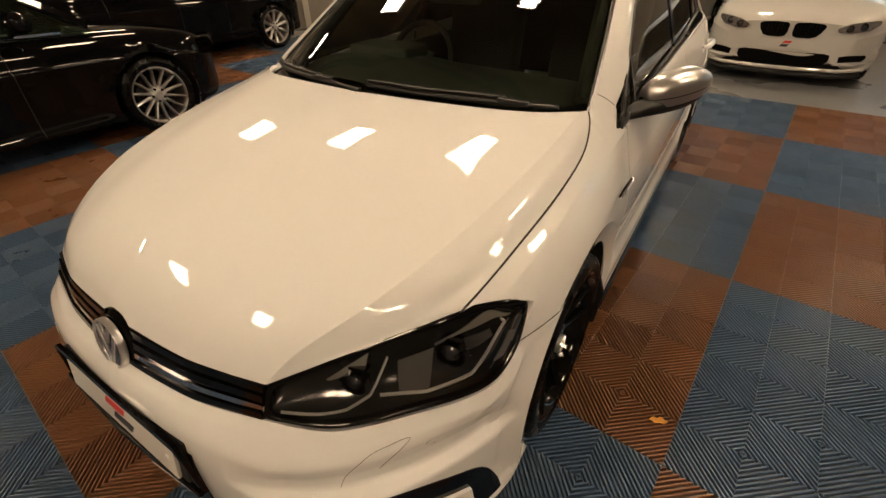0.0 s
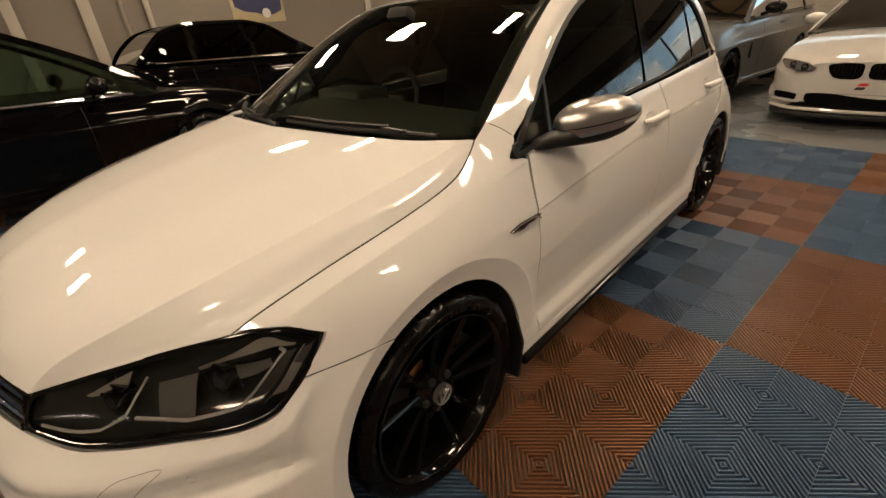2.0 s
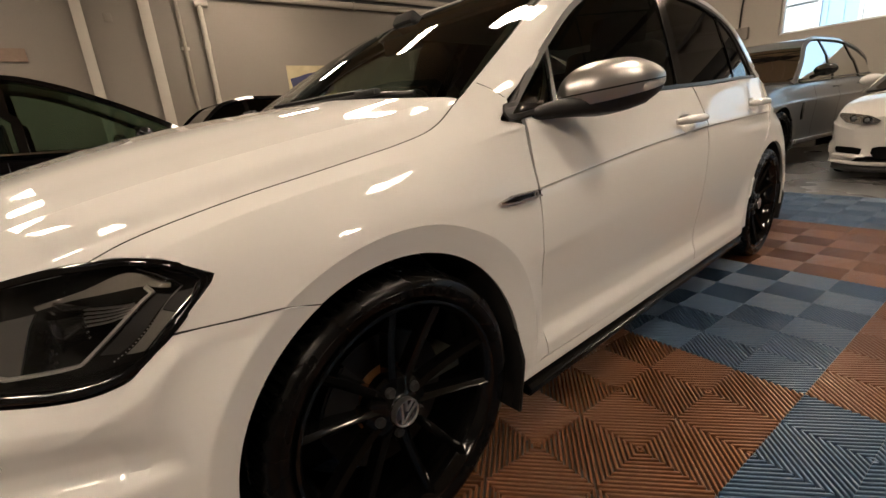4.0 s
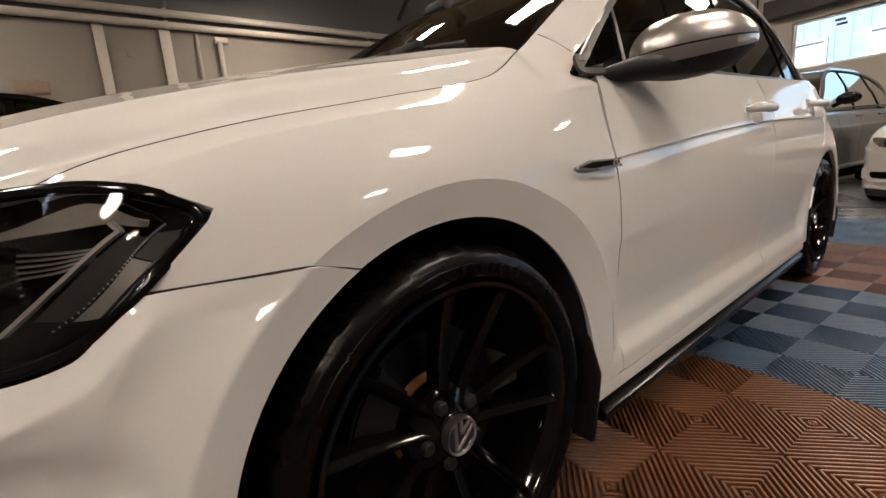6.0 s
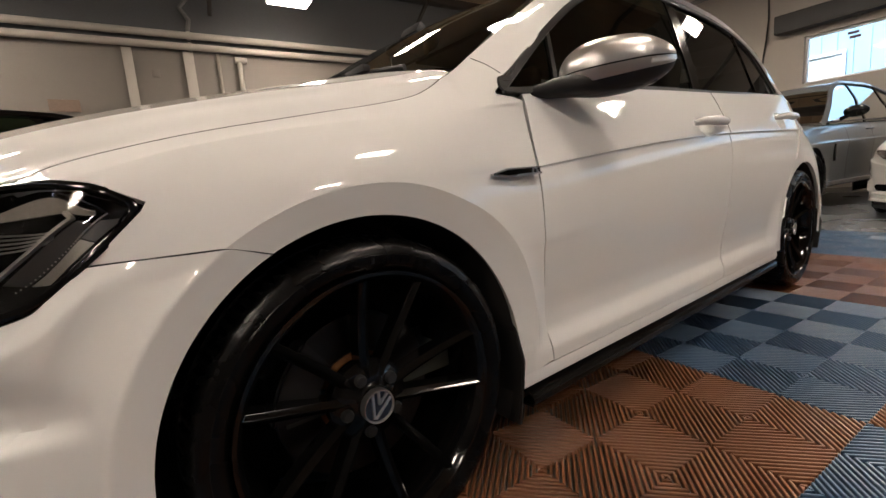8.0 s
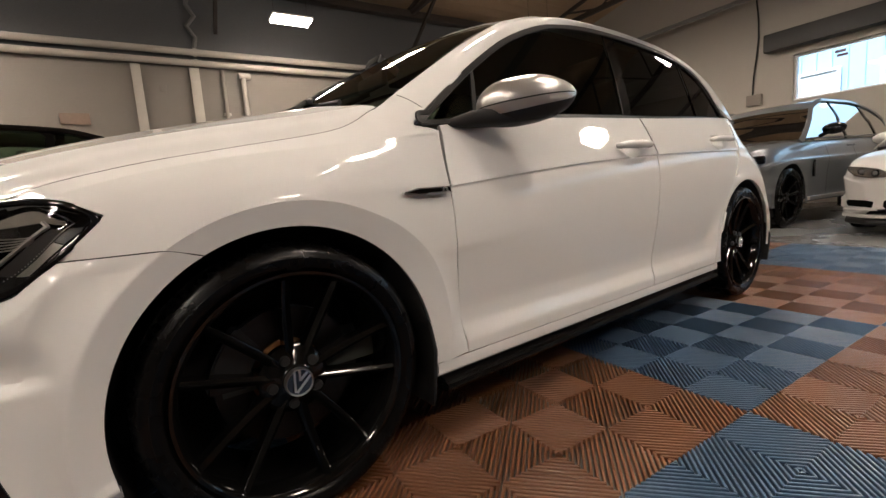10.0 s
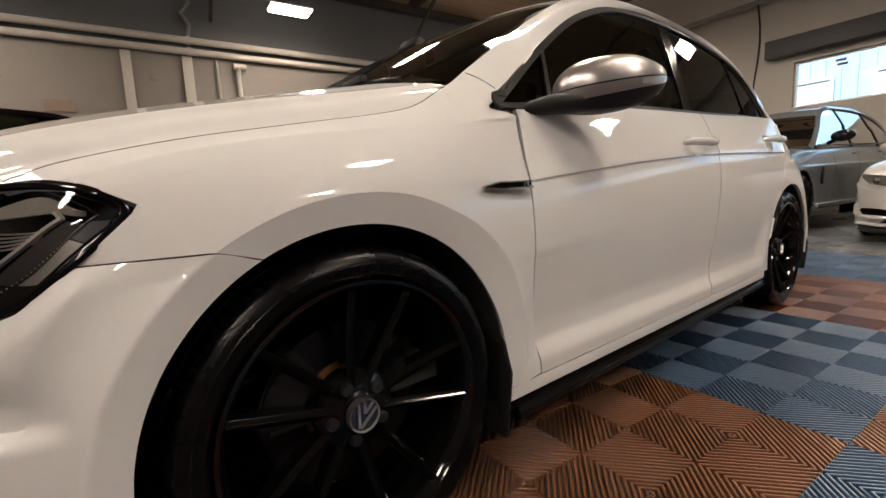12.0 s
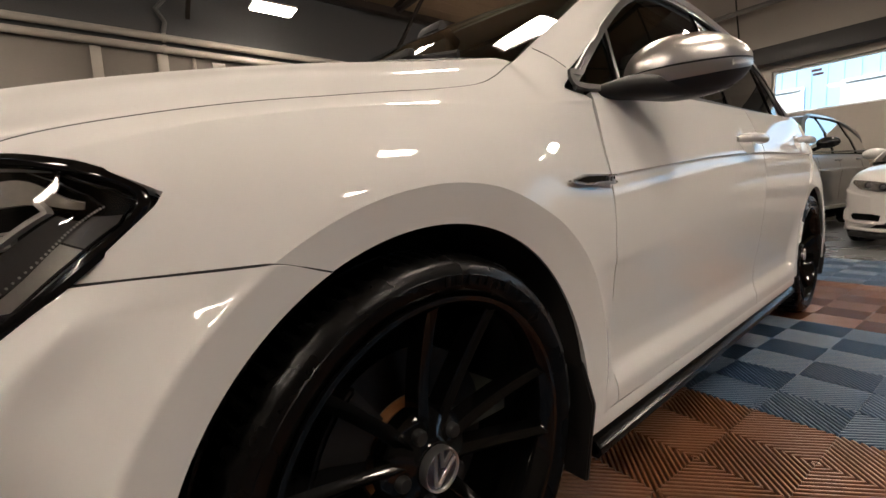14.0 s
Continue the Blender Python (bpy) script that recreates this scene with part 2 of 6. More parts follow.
def lathe(profile, n=48, axis="x", bm=None):
    """Turns (radius, offset) points about the axis."""
    bm = bm or bmesh.new()
    rings = []
    for r, o in profile:
        ring = []
        for k in range(n):
            a = 2 * math.pi * k / n
            c, s = r * math.cos(a), r * math.sin(a)
            ring.append(bm.verts.new((o, c, s) if axis == "x" else (c, s, o)))
        rings.append(ring)
    for a, b in zip(rings, rings[1:]):
        for k in range(n):
            bm.faces.new((a[k], a[(k + 1) % n], b[(k + 1) % n], b[k]))
    bmesh.ops.remove_doubles(bm, verts=bm.verts[:], dist=1e-6)
    bmesh.ops.recalc_face_normals(bm, faces=bm.faces[:])
    return bm


def prism(outline, depth, m=None, bevel=0.0):
    """A plate cut to an outline of (a, b) points, thick along the third axis."""
    bm = bmesh.new()
    f = bm.faces.new([bm.verts.new((a, b, 0)) for a, b in outline])
    made = bmesh.ops.extrude_face_region(bm, geom=[f])["geom"]
    bmesh.ops.translate(bm, vec=(0, 0, depth), verts=[v for v in made if isinstance(v, bmesh.types.BMVert)])
    bmesh.ops.recalc_face_normals(bm, faces=bm.faces[:])
    if bevel:
        bmesh.ops.bevel(bm, geom=bm.edges[:], offset=bevel, segments=2, affect="EDGES")
    if m:
        bm.transform(m)
    return bm


def strip(path, normal, width, thick):
    """A flat ribbon along a path, facing normal (one, or one for each point)."""
    bm = bmesh.new()
    path = [Vector(p) for p in path]
    ns = [Vector(n) for n in normal] if hasattr(normal[0], "__len__") else [Vector(normal)] * len(path)
    rings = []
    for i, p in enumerate(path):
        d = (path[min(i + 1, len(path) - 1)] - path[max(i - 1, 0)]).normalized()
        n = ns[i].normalized()
        w = d.cross(n).normalized() * width / 2
        rings.append([bm.verts.new(q) for q in (p - w, p + w, p + w * 0.8 + n * thick, p - w * 0.8 + n * thick)])
    for a, b in zip(rings, rings[1:]):
        for k in range(4):
            bm.faces.new((a[k], b[k], b[(k + 1) % 4], a[(k + 1) % 4]))
    bm.faces.new(rings[0])
    bm.faces.new(rings[-1][::-1])
    bmesh.ops.recalc_face_normals(bm, faces=bm.faces[:])
    return bm

# ---- the garage: its own axes, turned a little from the car ----
GARAGE = Matrix.Translation((1.375, 1.181, 0)) @ Matrix.Rotation(radians(-5.6), 4, "Z")
LEFT, RIGHT, NEAR, FAR, EAVES = -9.45, 8.6, -7.5, 10.0, 5.1
WIN_A, WIN_B, WIN_LOW, WIN_TOP = -3.57, 8.3, 2.13, 3.06


def set_in(bm):
    bm.transform(GARAGE)
    return bm


def in_garage(u, v, z, rz=0):
    return GARAGE @ pose(u, v, z, 0, 0, rz)


def walls():
    bm = box(bmesh.new(), (0, 0, -0.117), (22, 20, 0.2))
    bm.transform(Matrix.Translation((-0.4, 1.2, 0)))
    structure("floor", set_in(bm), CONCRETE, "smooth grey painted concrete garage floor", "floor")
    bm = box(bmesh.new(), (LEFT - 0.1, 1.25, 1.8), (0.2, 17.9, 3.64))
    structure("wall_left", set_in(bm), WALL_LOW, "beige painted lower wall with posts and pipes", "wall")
    bm = box(bmesh.new(), (LEFT - 0.12, 1.25, 4.5), (0.2, 17.9, 1.75))
    structure("wall_left_upper", set_in(bm), WALL_HIGH, "dark blue-grey painted upper wall under the roof", "wall")
    # Right and near walls are unseen; their dark grey keeps car reflections dark.
    bm = box(bmesh.new(), (RIGHT + 0.1, 1.25, 2.6), (0.2, 17.9, 5.3))
    structure("wall_right", set_in(bm), WALL_DARK, "unseen closing wall, dark grey to keep reflections dark", "wall")
    bm = box(bmesh.new(), (-0.4, NEAR - 0.1, 3.2), (18.6, 0.2, 6.6))
    structure("wall_near", set_in(bm), WALL_DARK, "unseen closing wall, dark grey to keep reflections dark", "wall")
    bm = bmesh.new()
    w = RIGHT - LEFT
    c = (RIGHT + LEFT) / 2
    box(bm, (c, FAR + 0.15, WIN_LOW / 2 - 0.02), (w + 0.4, 0.3, WIN_LOW + 0.04))
    box(bm, (c, FAR + 0.15, (WIN_TOP + 7) / 2), (w + 0.4, 0.3, 7 - WIN_TOP))
    box(bm, ((LEFT + WIN_A) / 2 - 0.1, FAR + 0.15, (WIN_LOW + WIN_TOP) / 2), (WIN_A - LEFT + 0.2, 0.298, WIN_TOP - WIN_LOW))
    box(bm, ((RIGHT + WIN_B) / 2 + 0.1, FAR + 0.15, (WIN_LOW + WIN_TOP) / 2), (RIGHT - WIN_B + 0.2, 0.298, WIN_TOP - WIN_LOW))
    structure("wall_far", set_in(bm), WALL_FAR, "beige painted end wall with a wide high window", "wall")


def window_band():
    win = thing("window_1", "wide high window with thin white frame", "window", kind="structure")
    mid, h = (WIN_A + WIN_B) / 2, WIN_TOP - WIN_LOW
    bm = bmesh.new()
    for z in (WIN_LOW + 0.02, WIN_TOP - 0.02):
        box(bm, (mid, FAR + 0.12, z), (WIN_B - WIN_A, 0.06, 0.04), bevel=0.005)
    for u in (WIN_A + 0.02, WIN_B - 0.02):
        box(bm, (u, FAR + 0.12, (WIN_LOW + WIN_TOP) / 2), (0.04, 0.06, h - 0.09), bevel=0.005)
    part("window_frame", set_in(bm), WHITE_FRAME, win)
    for k in range(4):
        part("mullion", set_in(boxed((0.6 + 2.0 * k, FAR + 0.12, (WIN_LOW + WIN_TOP) / 2), (0.06, 0.07, h - 0.08), 0.005)), TRUSS, win)
    for k in range(3):
        a = WIN_A + 0.05 + k * (WIN_B - WIN_A - 0.1) / 3
        pane = part("pane", set_in(boxed((a + (WIN_B - WIN_A) / 6 - 0.02, FAR + 0.12, (WIN_LOW + WIN_TOP) / 2), ((WIN_B - WIN_A) / 3 - 0.04, 0.006, h - 0.1), 0)), glass("window_pane", (0.93, 0.96, 0.97), 1.3), win)
        pane.visible_shadow = False
    bm = bmesh.new()
    for k, z in enumerate((WIN_TOP - 0.125, WIN_TOP - 0.205)):
        box(bm, (WIN_A + 0.74 + 0.03 * k, FAR + 0.10, z), (0.17, 0.004, 0.05), Matrix.Shear("XZ", 4, (0, 0)))
    part("sticker", set_in(bm), material("dark_red_sticker", (0.10, 0.03, 0.04), 0.5), win, "dark red striped window sticker")
    beam = set_in(boxed((2.2, FAR - 0.16, 3.37), (12.4, 0.3, 0.36), 0.02))
    structure("trim_header", beam, material("black_shutter_box", (0.011, 0.0105, 0.010), 0.5, vary=0.1, scale=30), "black shutter box over the wide window", "shutter box")


def yard():
    bm = box(bmesh.new(), (0, 30, -0.3), (160, 120, 0.2))
    bm.transform(Matrix.Translation((0, 0, 0)))
    structure("ground", set_in(bm), ASPHALT, "dark asphalt yard outside the window", "ground")
    house = thing("warehouse_building", "light blue clad building with white windows across the yard", "building")
    bm = bmesh.new()
    v0 = FAR + 7
    n = 150
    for k in range(n):
        u = -14 + 30 * k / n
        box(bm, (u + 0.05, v0 + (0.03 if k % 2 else 0), 4.0), (30 / n, 0.2, 8.2))
    part("wall", set_in(bm), CLADDING, house)
    part("roof", set_in(boxed((1, v0 + 2.5, 8.2), (31, 6, 0.3), 0.03)), CEIL_GREY, house)
    for k in range(7):
        u = -9.0 + 3.1 * k
        w = part("window", set_in(boxed((u, v0 - 0.1, 3.05), (2.1, 0.04, 1.25), 0.004)), BLIND, house)
        for du in (-1.05, 0, 1.05):
            part("frame", set_in(boxed((u + du, v0 - 0.14, 3.05), (0.09, 0.07, 1.42), 0.006)), WHITE_FRAME, w)
        for dz in (-0.67, 0.67):
            part("frame", set_in(boxed((u, v0 - 0.14, 3.05 + dz), (2.2, 0.065, 0.09), 0.006)), WHITE_FRAME, w)


def roof():
    """A low pitched roof on steel trusses; boards seen from below."""
    ridge_u, ridge_z = (LEFT + RIGHT) / 2, 6.9
    for name, a, b, mat, label in (("ceiling_left", LEFT, ridge_u, ROOF_BOARD, "brown boarded underside of the pitched roof"), ("ceiling_right", ridge_u, RIGHT, ROOF_BOARD, "brown boarded underside of the pitched roof")):
        bm = bmesh.new()
        za, zb = (EAVES + 0.2, ridge_z) if a == LEFT else (ridge_z, EAVES + 0.2)
        n = 30
        for k in range(n):
            s, t = k / n, (k + 0.96) / n
            p = [(a + (b - a) * s, za + (zb - za) * s), (a + (b - a) * t, za + (zb - za) * t)]
            vs = [bm.verts.new((p[i][0], v, p[i][1] + dz)) for dz in (0, 0.05) for i, v in ((0, NEAR - 0.2), (1, NEAR - 0.2), (1, FAR + 0.3), (0, FAR + 0.3))]
            for q in ((0, 1, 2, 3), (7, 6, 5, 4), (0, 4, 5, 1), (1, 5, 6, 2), (2, 6, 7, 3), (3, 7, 4, 0)):
                bm.faces.new([vs[i] for i in q])
        box(bm, ((a + b) / 2, 1.25, 7.15), (abs(b - a) + 0.4, 18.4, 0.1))
        bmesh.ops.recalc_face_normals(bm, faces=bm.faces[:])
        structure(name, set_in(bm), mat, label, "ceiling")
    beam = set_in(boxed((LEFT + 0.2, 1.25, EAVES - 0.02), (0.2, 17.4, 0.16), 0.01))
    structure("trim_eaves", beam, TRUSS, "dark steel beam along the top of the wall", "beam")
    for v in (-4.7, -0.3, 4.09, 8.5):
        truss = thing("roof_truss", "dark steel lattice roof truss", "truss", "roof trusses")
        low = EAVES + 0.02
        part("bottom_chord", set_in(boxed(((LEFT + RIGHT) / 2, v, low), (RIGHT - LEFT - 0.02, 0.1, 0.11), 0.01)), TRUSS, truss)
        top = lambda u: EAVES + 0.1 + (ridge_z - EAVES - 0.2) * (1 - abs(u - ridge_u) / (RIGHT - ridge_u))
        for a, b in ((LEFT, ridge_u), (ridge_u, RIGHT)):
            part("top_chord", set_in(tube([(a, v, top(a)), (b, v, top(b))], 0.055, 4)), TRUSS, truss)
        m = 16
        for i in range(m):
            u0 = LEFT + (RIGHT - LEFT) * i / m
            u1 = LEFT + (RIGHT - LEFT) * (i + 1) / m
            pts = [(u0, v, low), (u1, v, top(u1))] if i % 2 == 0 else [(u0, v, top(u0)), (u1, v, low)]
            part("web_bar", set_in(tube(pts, 0.028, 6)), TRUSS, truss)
        part("knee_brace", set_in(tube([(LEFT + 0.02, v, 4.2), (LEFT + 1.5, v, low)], 0.045, 4)), TRUSS, truss)


def wall_fittings():
    u = LEFT
    for k, (z, r) in enumerate(((3.56, 0.062), (3.76, 0.062))):
        pipe = thing("wall_pipe", "long cream painted pipe along the wall", "pipe", "wall pipes")
        part("tube", set_in(tube([(u + 0.1, v, z) for v in np.linspace(NEAR, FAR, 24)], r, 14)), PIPE_PAINT, pipe)
        for v in (-4.6, -0.72, 3.2, 7.0):
            part("clamp", set_in(lathe([(r, -0.03), (r + 0.018, -0.03), (r + 0.018, 0.03), (r, 0.03)], 16, "x")), PIPE_PAINT, pipe).matrix_basis = GARAGE @ pose(u + 0.1, v, z, 0, 0, 90) @ GARAGE.inverted()
    for v, w in ((-4.2, 0.15), (-1.72, 0.15), (-0.77, 0.17), (4.6, 0.15)):
        post = thing("wall_post", "cream painted steel wall post", "post", "wall posts")
        part("flange", set_in(boxed((u + 0.075, v, 1.74), (0.015, w, 3.48), 0.003)), PIPE_PAINT, post)
        part("web", set_in(boxed((u + 0.034, v, 1.74), (0.065, 0.02, 3.48), 0.002)), PIPE_PAINT, post)
    conduit = thing("conduit", "thin dark conduit running up the wall", "conduit")
    part("tube", set_in(tube([(u + 0.05, -0.27, z) for z in np.linspace(0.0, 3.48, 6)], 0.032, 10)), material("brown_grey_conduit", (0.28, 0.25, 0.21), 0.5, vary=0.05), conduit)
    part("bracket", set_in(boxed((u + 0.03, -0.27, 2.62), (0.05, 0.14, 0.05), 0.006)), PIPE_PAINT, conduit)
    down = thing("drop_pipe", "cream drop pipe with a tee at its top", "pipe")
    part("tube", set_in(tube([(u + 0.1, 0.1, z) for z in np.linspace(0.0, 3.36, 8)], 0.045, 12)), PIPE_PAINT, down)
    part("tee", set_in(tube([(u + 0.1, 0.02, 3.38), (u + 0.1, 0.24, 3.38)], 0.06, 12)), PIPE_PAINT, down)
    part("coupling", set_in(tube([(u + 0.1, 0.1, 2.62), (u + 0.1, 0.1, 2.74)], 0.056, 12)), PIPE_PAINT, down)
    rise = thing("riser_cable", "dark cable bundle rising to the roof", "cable")
    part("tube", set_in(tube([(u + 0.06, -0.72 + 0.08 * math.sin(2.5 * k), 3.85 + 0.2 * k) for k in range(7)], 0.04, 8)), CEIL_GREY, rise)
    plate = thing("blank_plate", "small square cover plate on the wall", "cover plate")
    part("plate", set_in(boxed((u + 0.012, -1.33, 3.08), (0.02, 0.12, 0.14), 0.004)), WALL_LOW, plate)
    # painted board with a blue car on it, shapes only
    board = thing("wall_poster", "poster of a dark blue car on sand colour", "poster")
    part("sheet", set_in(boxed((u + 0.02, 2.05, 1.98), (0.02, 1.05, 0.72), 0.003)), material("poster_sand", (0.42, 0.36, 0.22), 0.6, vary=0.25, scale=5, big=3), board)
    blue = material("poster_blue", (0.03, 0.035, 0.10), 0.5, vary=0.2, scale=8)
    face = Matrix(((0, 0, 1, u + 0.0305), (1, 0, 0, 2.05), (0, 1, 0, 1.98), (0, 0, 0, 1)))
    car = [(-0.48, 0.10), (-0.46, -0.08), (-0.3, -0.16), (-0.02, -0.2), (0.1, -0.26), (0.3, -0.22), (0.46, -0.16), (0.48, 0.02), (0.36, 0.16), (0.14, 0.24), (-0.1, 0.2), (-0.3, 0.14)]
    part("picture", set_in(prism(car, 0.004, face)), blue, board)
    bm = lathe([(0.0, 0.002), (0.085, 0.002), (0.085, 0.006), (0.0, 0.006)], 20, "z")
    bm.transform(face @ Matrix.Translation((0.14, -0.2, 0.002)))
    part("picture", set_in(bm), WHITE_FRAME, board)
    small = thing("wall_picture", "small brown framed picture on the wall", "picture")
    part("frame", set_in(boxed((u + 0.02, -2.72, 2.47), (0.03, 0.42, 0.2), 0.006)), material("brown_picture_frame", (0.20, 0.14, 0.10), 0.5, vary=0.15, scale=20), small)
    cable = thing("hanging_cable", "thin black cable running down the end wall", "cable")
    part("cable", set_in(tube([(-4.25 - 0.05 * math.sin(k), FAR - 0.03, 5.6 - 0.4 * k) for k in range(9)], 0.018, 6)), MATT_BLACK, cable)
    part("switch_box", set_in(boxed((-4.26, FAR - 0.04, 2.28), (0.3, 0.08, 0.24), 0.01)), WALL_LOW, cable)
    duct = thing("ceiling_duct", "long grey pipe under the roof by the end wall", "pipe")
    part("tube", set_in(tube([(x, FAR - 0.5, 4.35) for x in np.linspace(LEFT + 0.1, RIGHT - 0.1, 10)], 0.05, 10)), CEIL_GREY, duct)


# The last two are added, unseen panels that brighten the far end.
LIGHTS = [(-6.5, 2.8), (-3.1, 2.45), (-0.35, 2.2), (2.5, 1.9), (5.4, 1.6), (-6.9, -2.4), (-4.0, -2.8), (-1.0, -3.0), (1.9, -3.3), (4.8, -3.6), (-5.2, 8.2), (-2.2, 8.2), (0.8, 7.6), (3.8, 7.2)]
LIGHT_Z = 4.1


def roof_under(x, y):
    """The height of the roof boards over a place."""
    u = (GARAGE.inverted() @ Vector((x, y, 0))).x
    mid = (LEFT + RIGHT) / 2
    return EAVES + 0.2 + (6.9 - EAVES - 0.2) * (1 - abs(u - mid) / (RIGHT - mid))


def ceiling_lights():
    for x, y in LIGHTS:
        lamp = thing("ceiling_light", "flat rectangular white LED panel, lit, hung from the roof", "ceiling light", "ceiling lights")
        bm = bmesh.new()
        for s in (-1, 1):
            box(bm, (s * 0.35, 0, 0.006), (0.02, 0.39, 0.034), bevel=0.004)
            box(bm, (0, s * 0.185, 0.006), (0.68, 0.02, 0.034), bevel=0.004)
        box(bm, (0, 0, 0.022), (0.68, 0.35, 0.008))
        part("frame", bm, WHITE_FRAME, lamp)
        part("diffuser", boxed((0, 0, -0.014), (0.676, 0.346, 0.052), 0.004), DIFFUSER, lamp)
        for s in (-0.30, 0.30):
            top = roof_under(x + 0.1 * s, y + s)
            part("hanger", tube([(s, 0, 0.012), (s, 0, top - LIGHT_Z + 0.02)], 0.004, 6), TRUSS, lamp)
        lamp.matrix_basis = pose(x, y, LIGHT_Z, 0, 0, 84.4)


walls()
window_band()
yard()
roof()
wall_fittings()
ceiling_lights()


# ---- the white hatchback ----
GOLF_WB = 2.63
LAMP_BRONZE = material("lamp_bronze_reflector", (0.52, 0.49, 0.44), 0.22, metal=0.5, vary=0.1, scale=200)
LAMP_GREY = material("lamp_grey_panel", (0.12, 0.117, 0.112), 0.25, vary=0.12, scale=500)
BADGE_CHROME = material("brushed_badge_chrome", (0.75, 0.74, 0.73), 0.28, metal=1.0, vary=0.03, scale=300)
LAMP_BOWL = material("lamp_dark_bowl", (0.018, 0.0176, 0.017), 0.12, vary=0.1, scale=200)
LAMP_LENS = material("projector_glass", (0.03, 0.03, 0.035), 0.03, coat=1.0)
ridge_z = fn((0.45, 0.748), (0.83, 0.783), (1.16, 0.808), (1.58, 0.83), (2.19, 0.845), (2.7, 0.855), (3.2, 0.86))
belt_z = fn((0.40, 0.918), (0.94, 0.965), (1.76, 0.998), (2.41, 1.028), (2.9, 1.04), (3.3, 1.04))
ridge_depth = fn((0.46, 0.1), (0.62, 0.55), (0.85, 0.9), (1.1, 1.0))
TAIL_IN = np.array([(0, 0), (2.68, 0), (2.8, -0.002), (2.9, -0.010), (3.0, -0.029), (3.1, -0.055), (3.2, -0.088), (3.4, -0.165), (3.6, -0.225), (3.9, -0.30)])
TAIL_LEAN = np.array([(0, 0), (0.62, 0), (0.74, 0.1), (0.88, 0.30), (1.0, 0.39), (1.1, 0.42), (2, 0.42)])


def taper(y, z):
    """How far the body side draws in at heights z: a little over the doors, then to the tail, earlier the higher up."""
    return 0.003 * min(1.0, max(0.0, (y - 0.4) / 0.8)) + hermite(*TAIL_IN.T, y + hermite(*TAIL_LEAN.T, z))


def side_profile(y, n=5):
    """The door's section from the sill's top edge to the belt, as (x, z) points."""
    zr, zb, k = ridge_z(y), belt_z(y), ridge_depth(y)
    low = [(0.884, 0.262), (0.884, 0.292), (0.8675, 0.348), (0.866, 0.385), (0.8735, 0.455), (0.8840, 0.555), (0.8884, zr - 0.17), (0.8882, zr - 0.13), (0.8869, zr - 0.09), (0.8845, zr - 0.06), (0.8802, zr - 0.03), (0.8748, zr - 0.006), (0.8760 + 0.004 * k, zr)]
    high = [(0.8760 + 0.005 * k, zr), (0.8665 + 0.004 * k, zr + 0.03), (0.847 + 0.001 * k, zr + 0.55 * (zb - zr)), (0.8295, zb - 0.022), (0.820, zb)]
    out = []
    for seg in (low, high):
        p = np.array(seg)
        at = np.linspace(0, len(p) - 1, (len(p) - 1) * n + 1)
        out += list(hermite(np.arange(len(p)), p, at))[(0 if seg is low else 1) :]
    out = np.array(out)
    out[:, 0] += taper(y, out[:, 1])
    return out


def side_panel(left, right, n=40, bowl=None, flare=False):
    """The body side between two cut lines, each a function of height; bowl: where a handle's hollow lies."""
    rows = len(side_profile(1.0))
    g = np.zeros((rows, n + 1, 3))
    prof = {}
    for i in range(rows):
        for j in range(n + 1):
            z = section(1.2)[i, 1] if j == 0 else g[i, j - 1, 2]
            y = left(z) + (right(z) - left(z)) * j / n
            key = round(y, 3)
            if key not in prof:
                prof[key] = section(key)
            x, z = prof[key][i]
            if flare:
                r = math.hypot(y - GOLF_WB, z - 0.322)
                x += max(0.0, 0.889 - x) * (1.0 if r < 0.41 else max(0.0, (0.52 - r) / 0.11) ** 2)
            if bowl:
                q = 1 - ((y - bowl[0]) / 0.062) ** 2 - ((z - bowl[1]) / 0.036) ** 2
                x -= 0.022 * max(0.0, q) ** 0.7
            g[i, j] = x, y, z
    return g


@functools.lru_cache(maxsize=None)
def section(y):
    return side_profile(y)


def side_x(y, z):
    """The body side's half width at a place."""
    p = section(round(y, 3))
    return float(np.interp(z, p[:, 1], p[:, 0]))


def rear_wing_grid(n=90, m=26):
    """The panel behind the rear door, round the wheel."""
    zs = np.linspace(0.262, 1.0, 30)
    outer = [(rear_cut(z) + 0.0025, z) for z in zs] + [(rear_cut(1.04) + 0.0025, belt_z(2.53))] + [(y, belt_z(y)) for y in np.linspace(2.6, 3.36, 16)] + [(3.36, z) for z in np.linspace(1.0, 0.27, 20)]
    outer = np.array(outer)
    d = np.r_[0, np.cumsum(np.linalg.norm(np.diff(outer, axis=0), axis=1))]
    g = np.zeros((m + 1, n + 1, 3))
    for j in range(n + 1):
        f = j / n
        o = np.array([np.interp(f * d[-1], d, outer[:, k]) for k in (0, 1)])
        a = radians(-9.5 + 199 * f)
        i0 = np.array([GOLF_WB - ARCH_R * math.cos(a), 0.322 + ARCH_R * math.sin(a)])
        for i in range(m + 1):
            y, z = o + (i0 - o) * i / m
            r = math.hypot(y - GOLF_WB, z - 0.322)
            x = side_x(y, z)
            k = 1.0 if r < 0.41 else max(0.0, (0.52 - r) / 0.11) ** 2
            g[i, j] = x + max(0.0, 0.889 - x) * k, y, z
    return g


def house_x(y, z):
    """The side glass's half width."""
    d = z - 0.93
    return 0.818 - 0.38 * d - 0.12 * d * d - 0.03 * max(0, (y - 1.5) / 1.2) ** 2


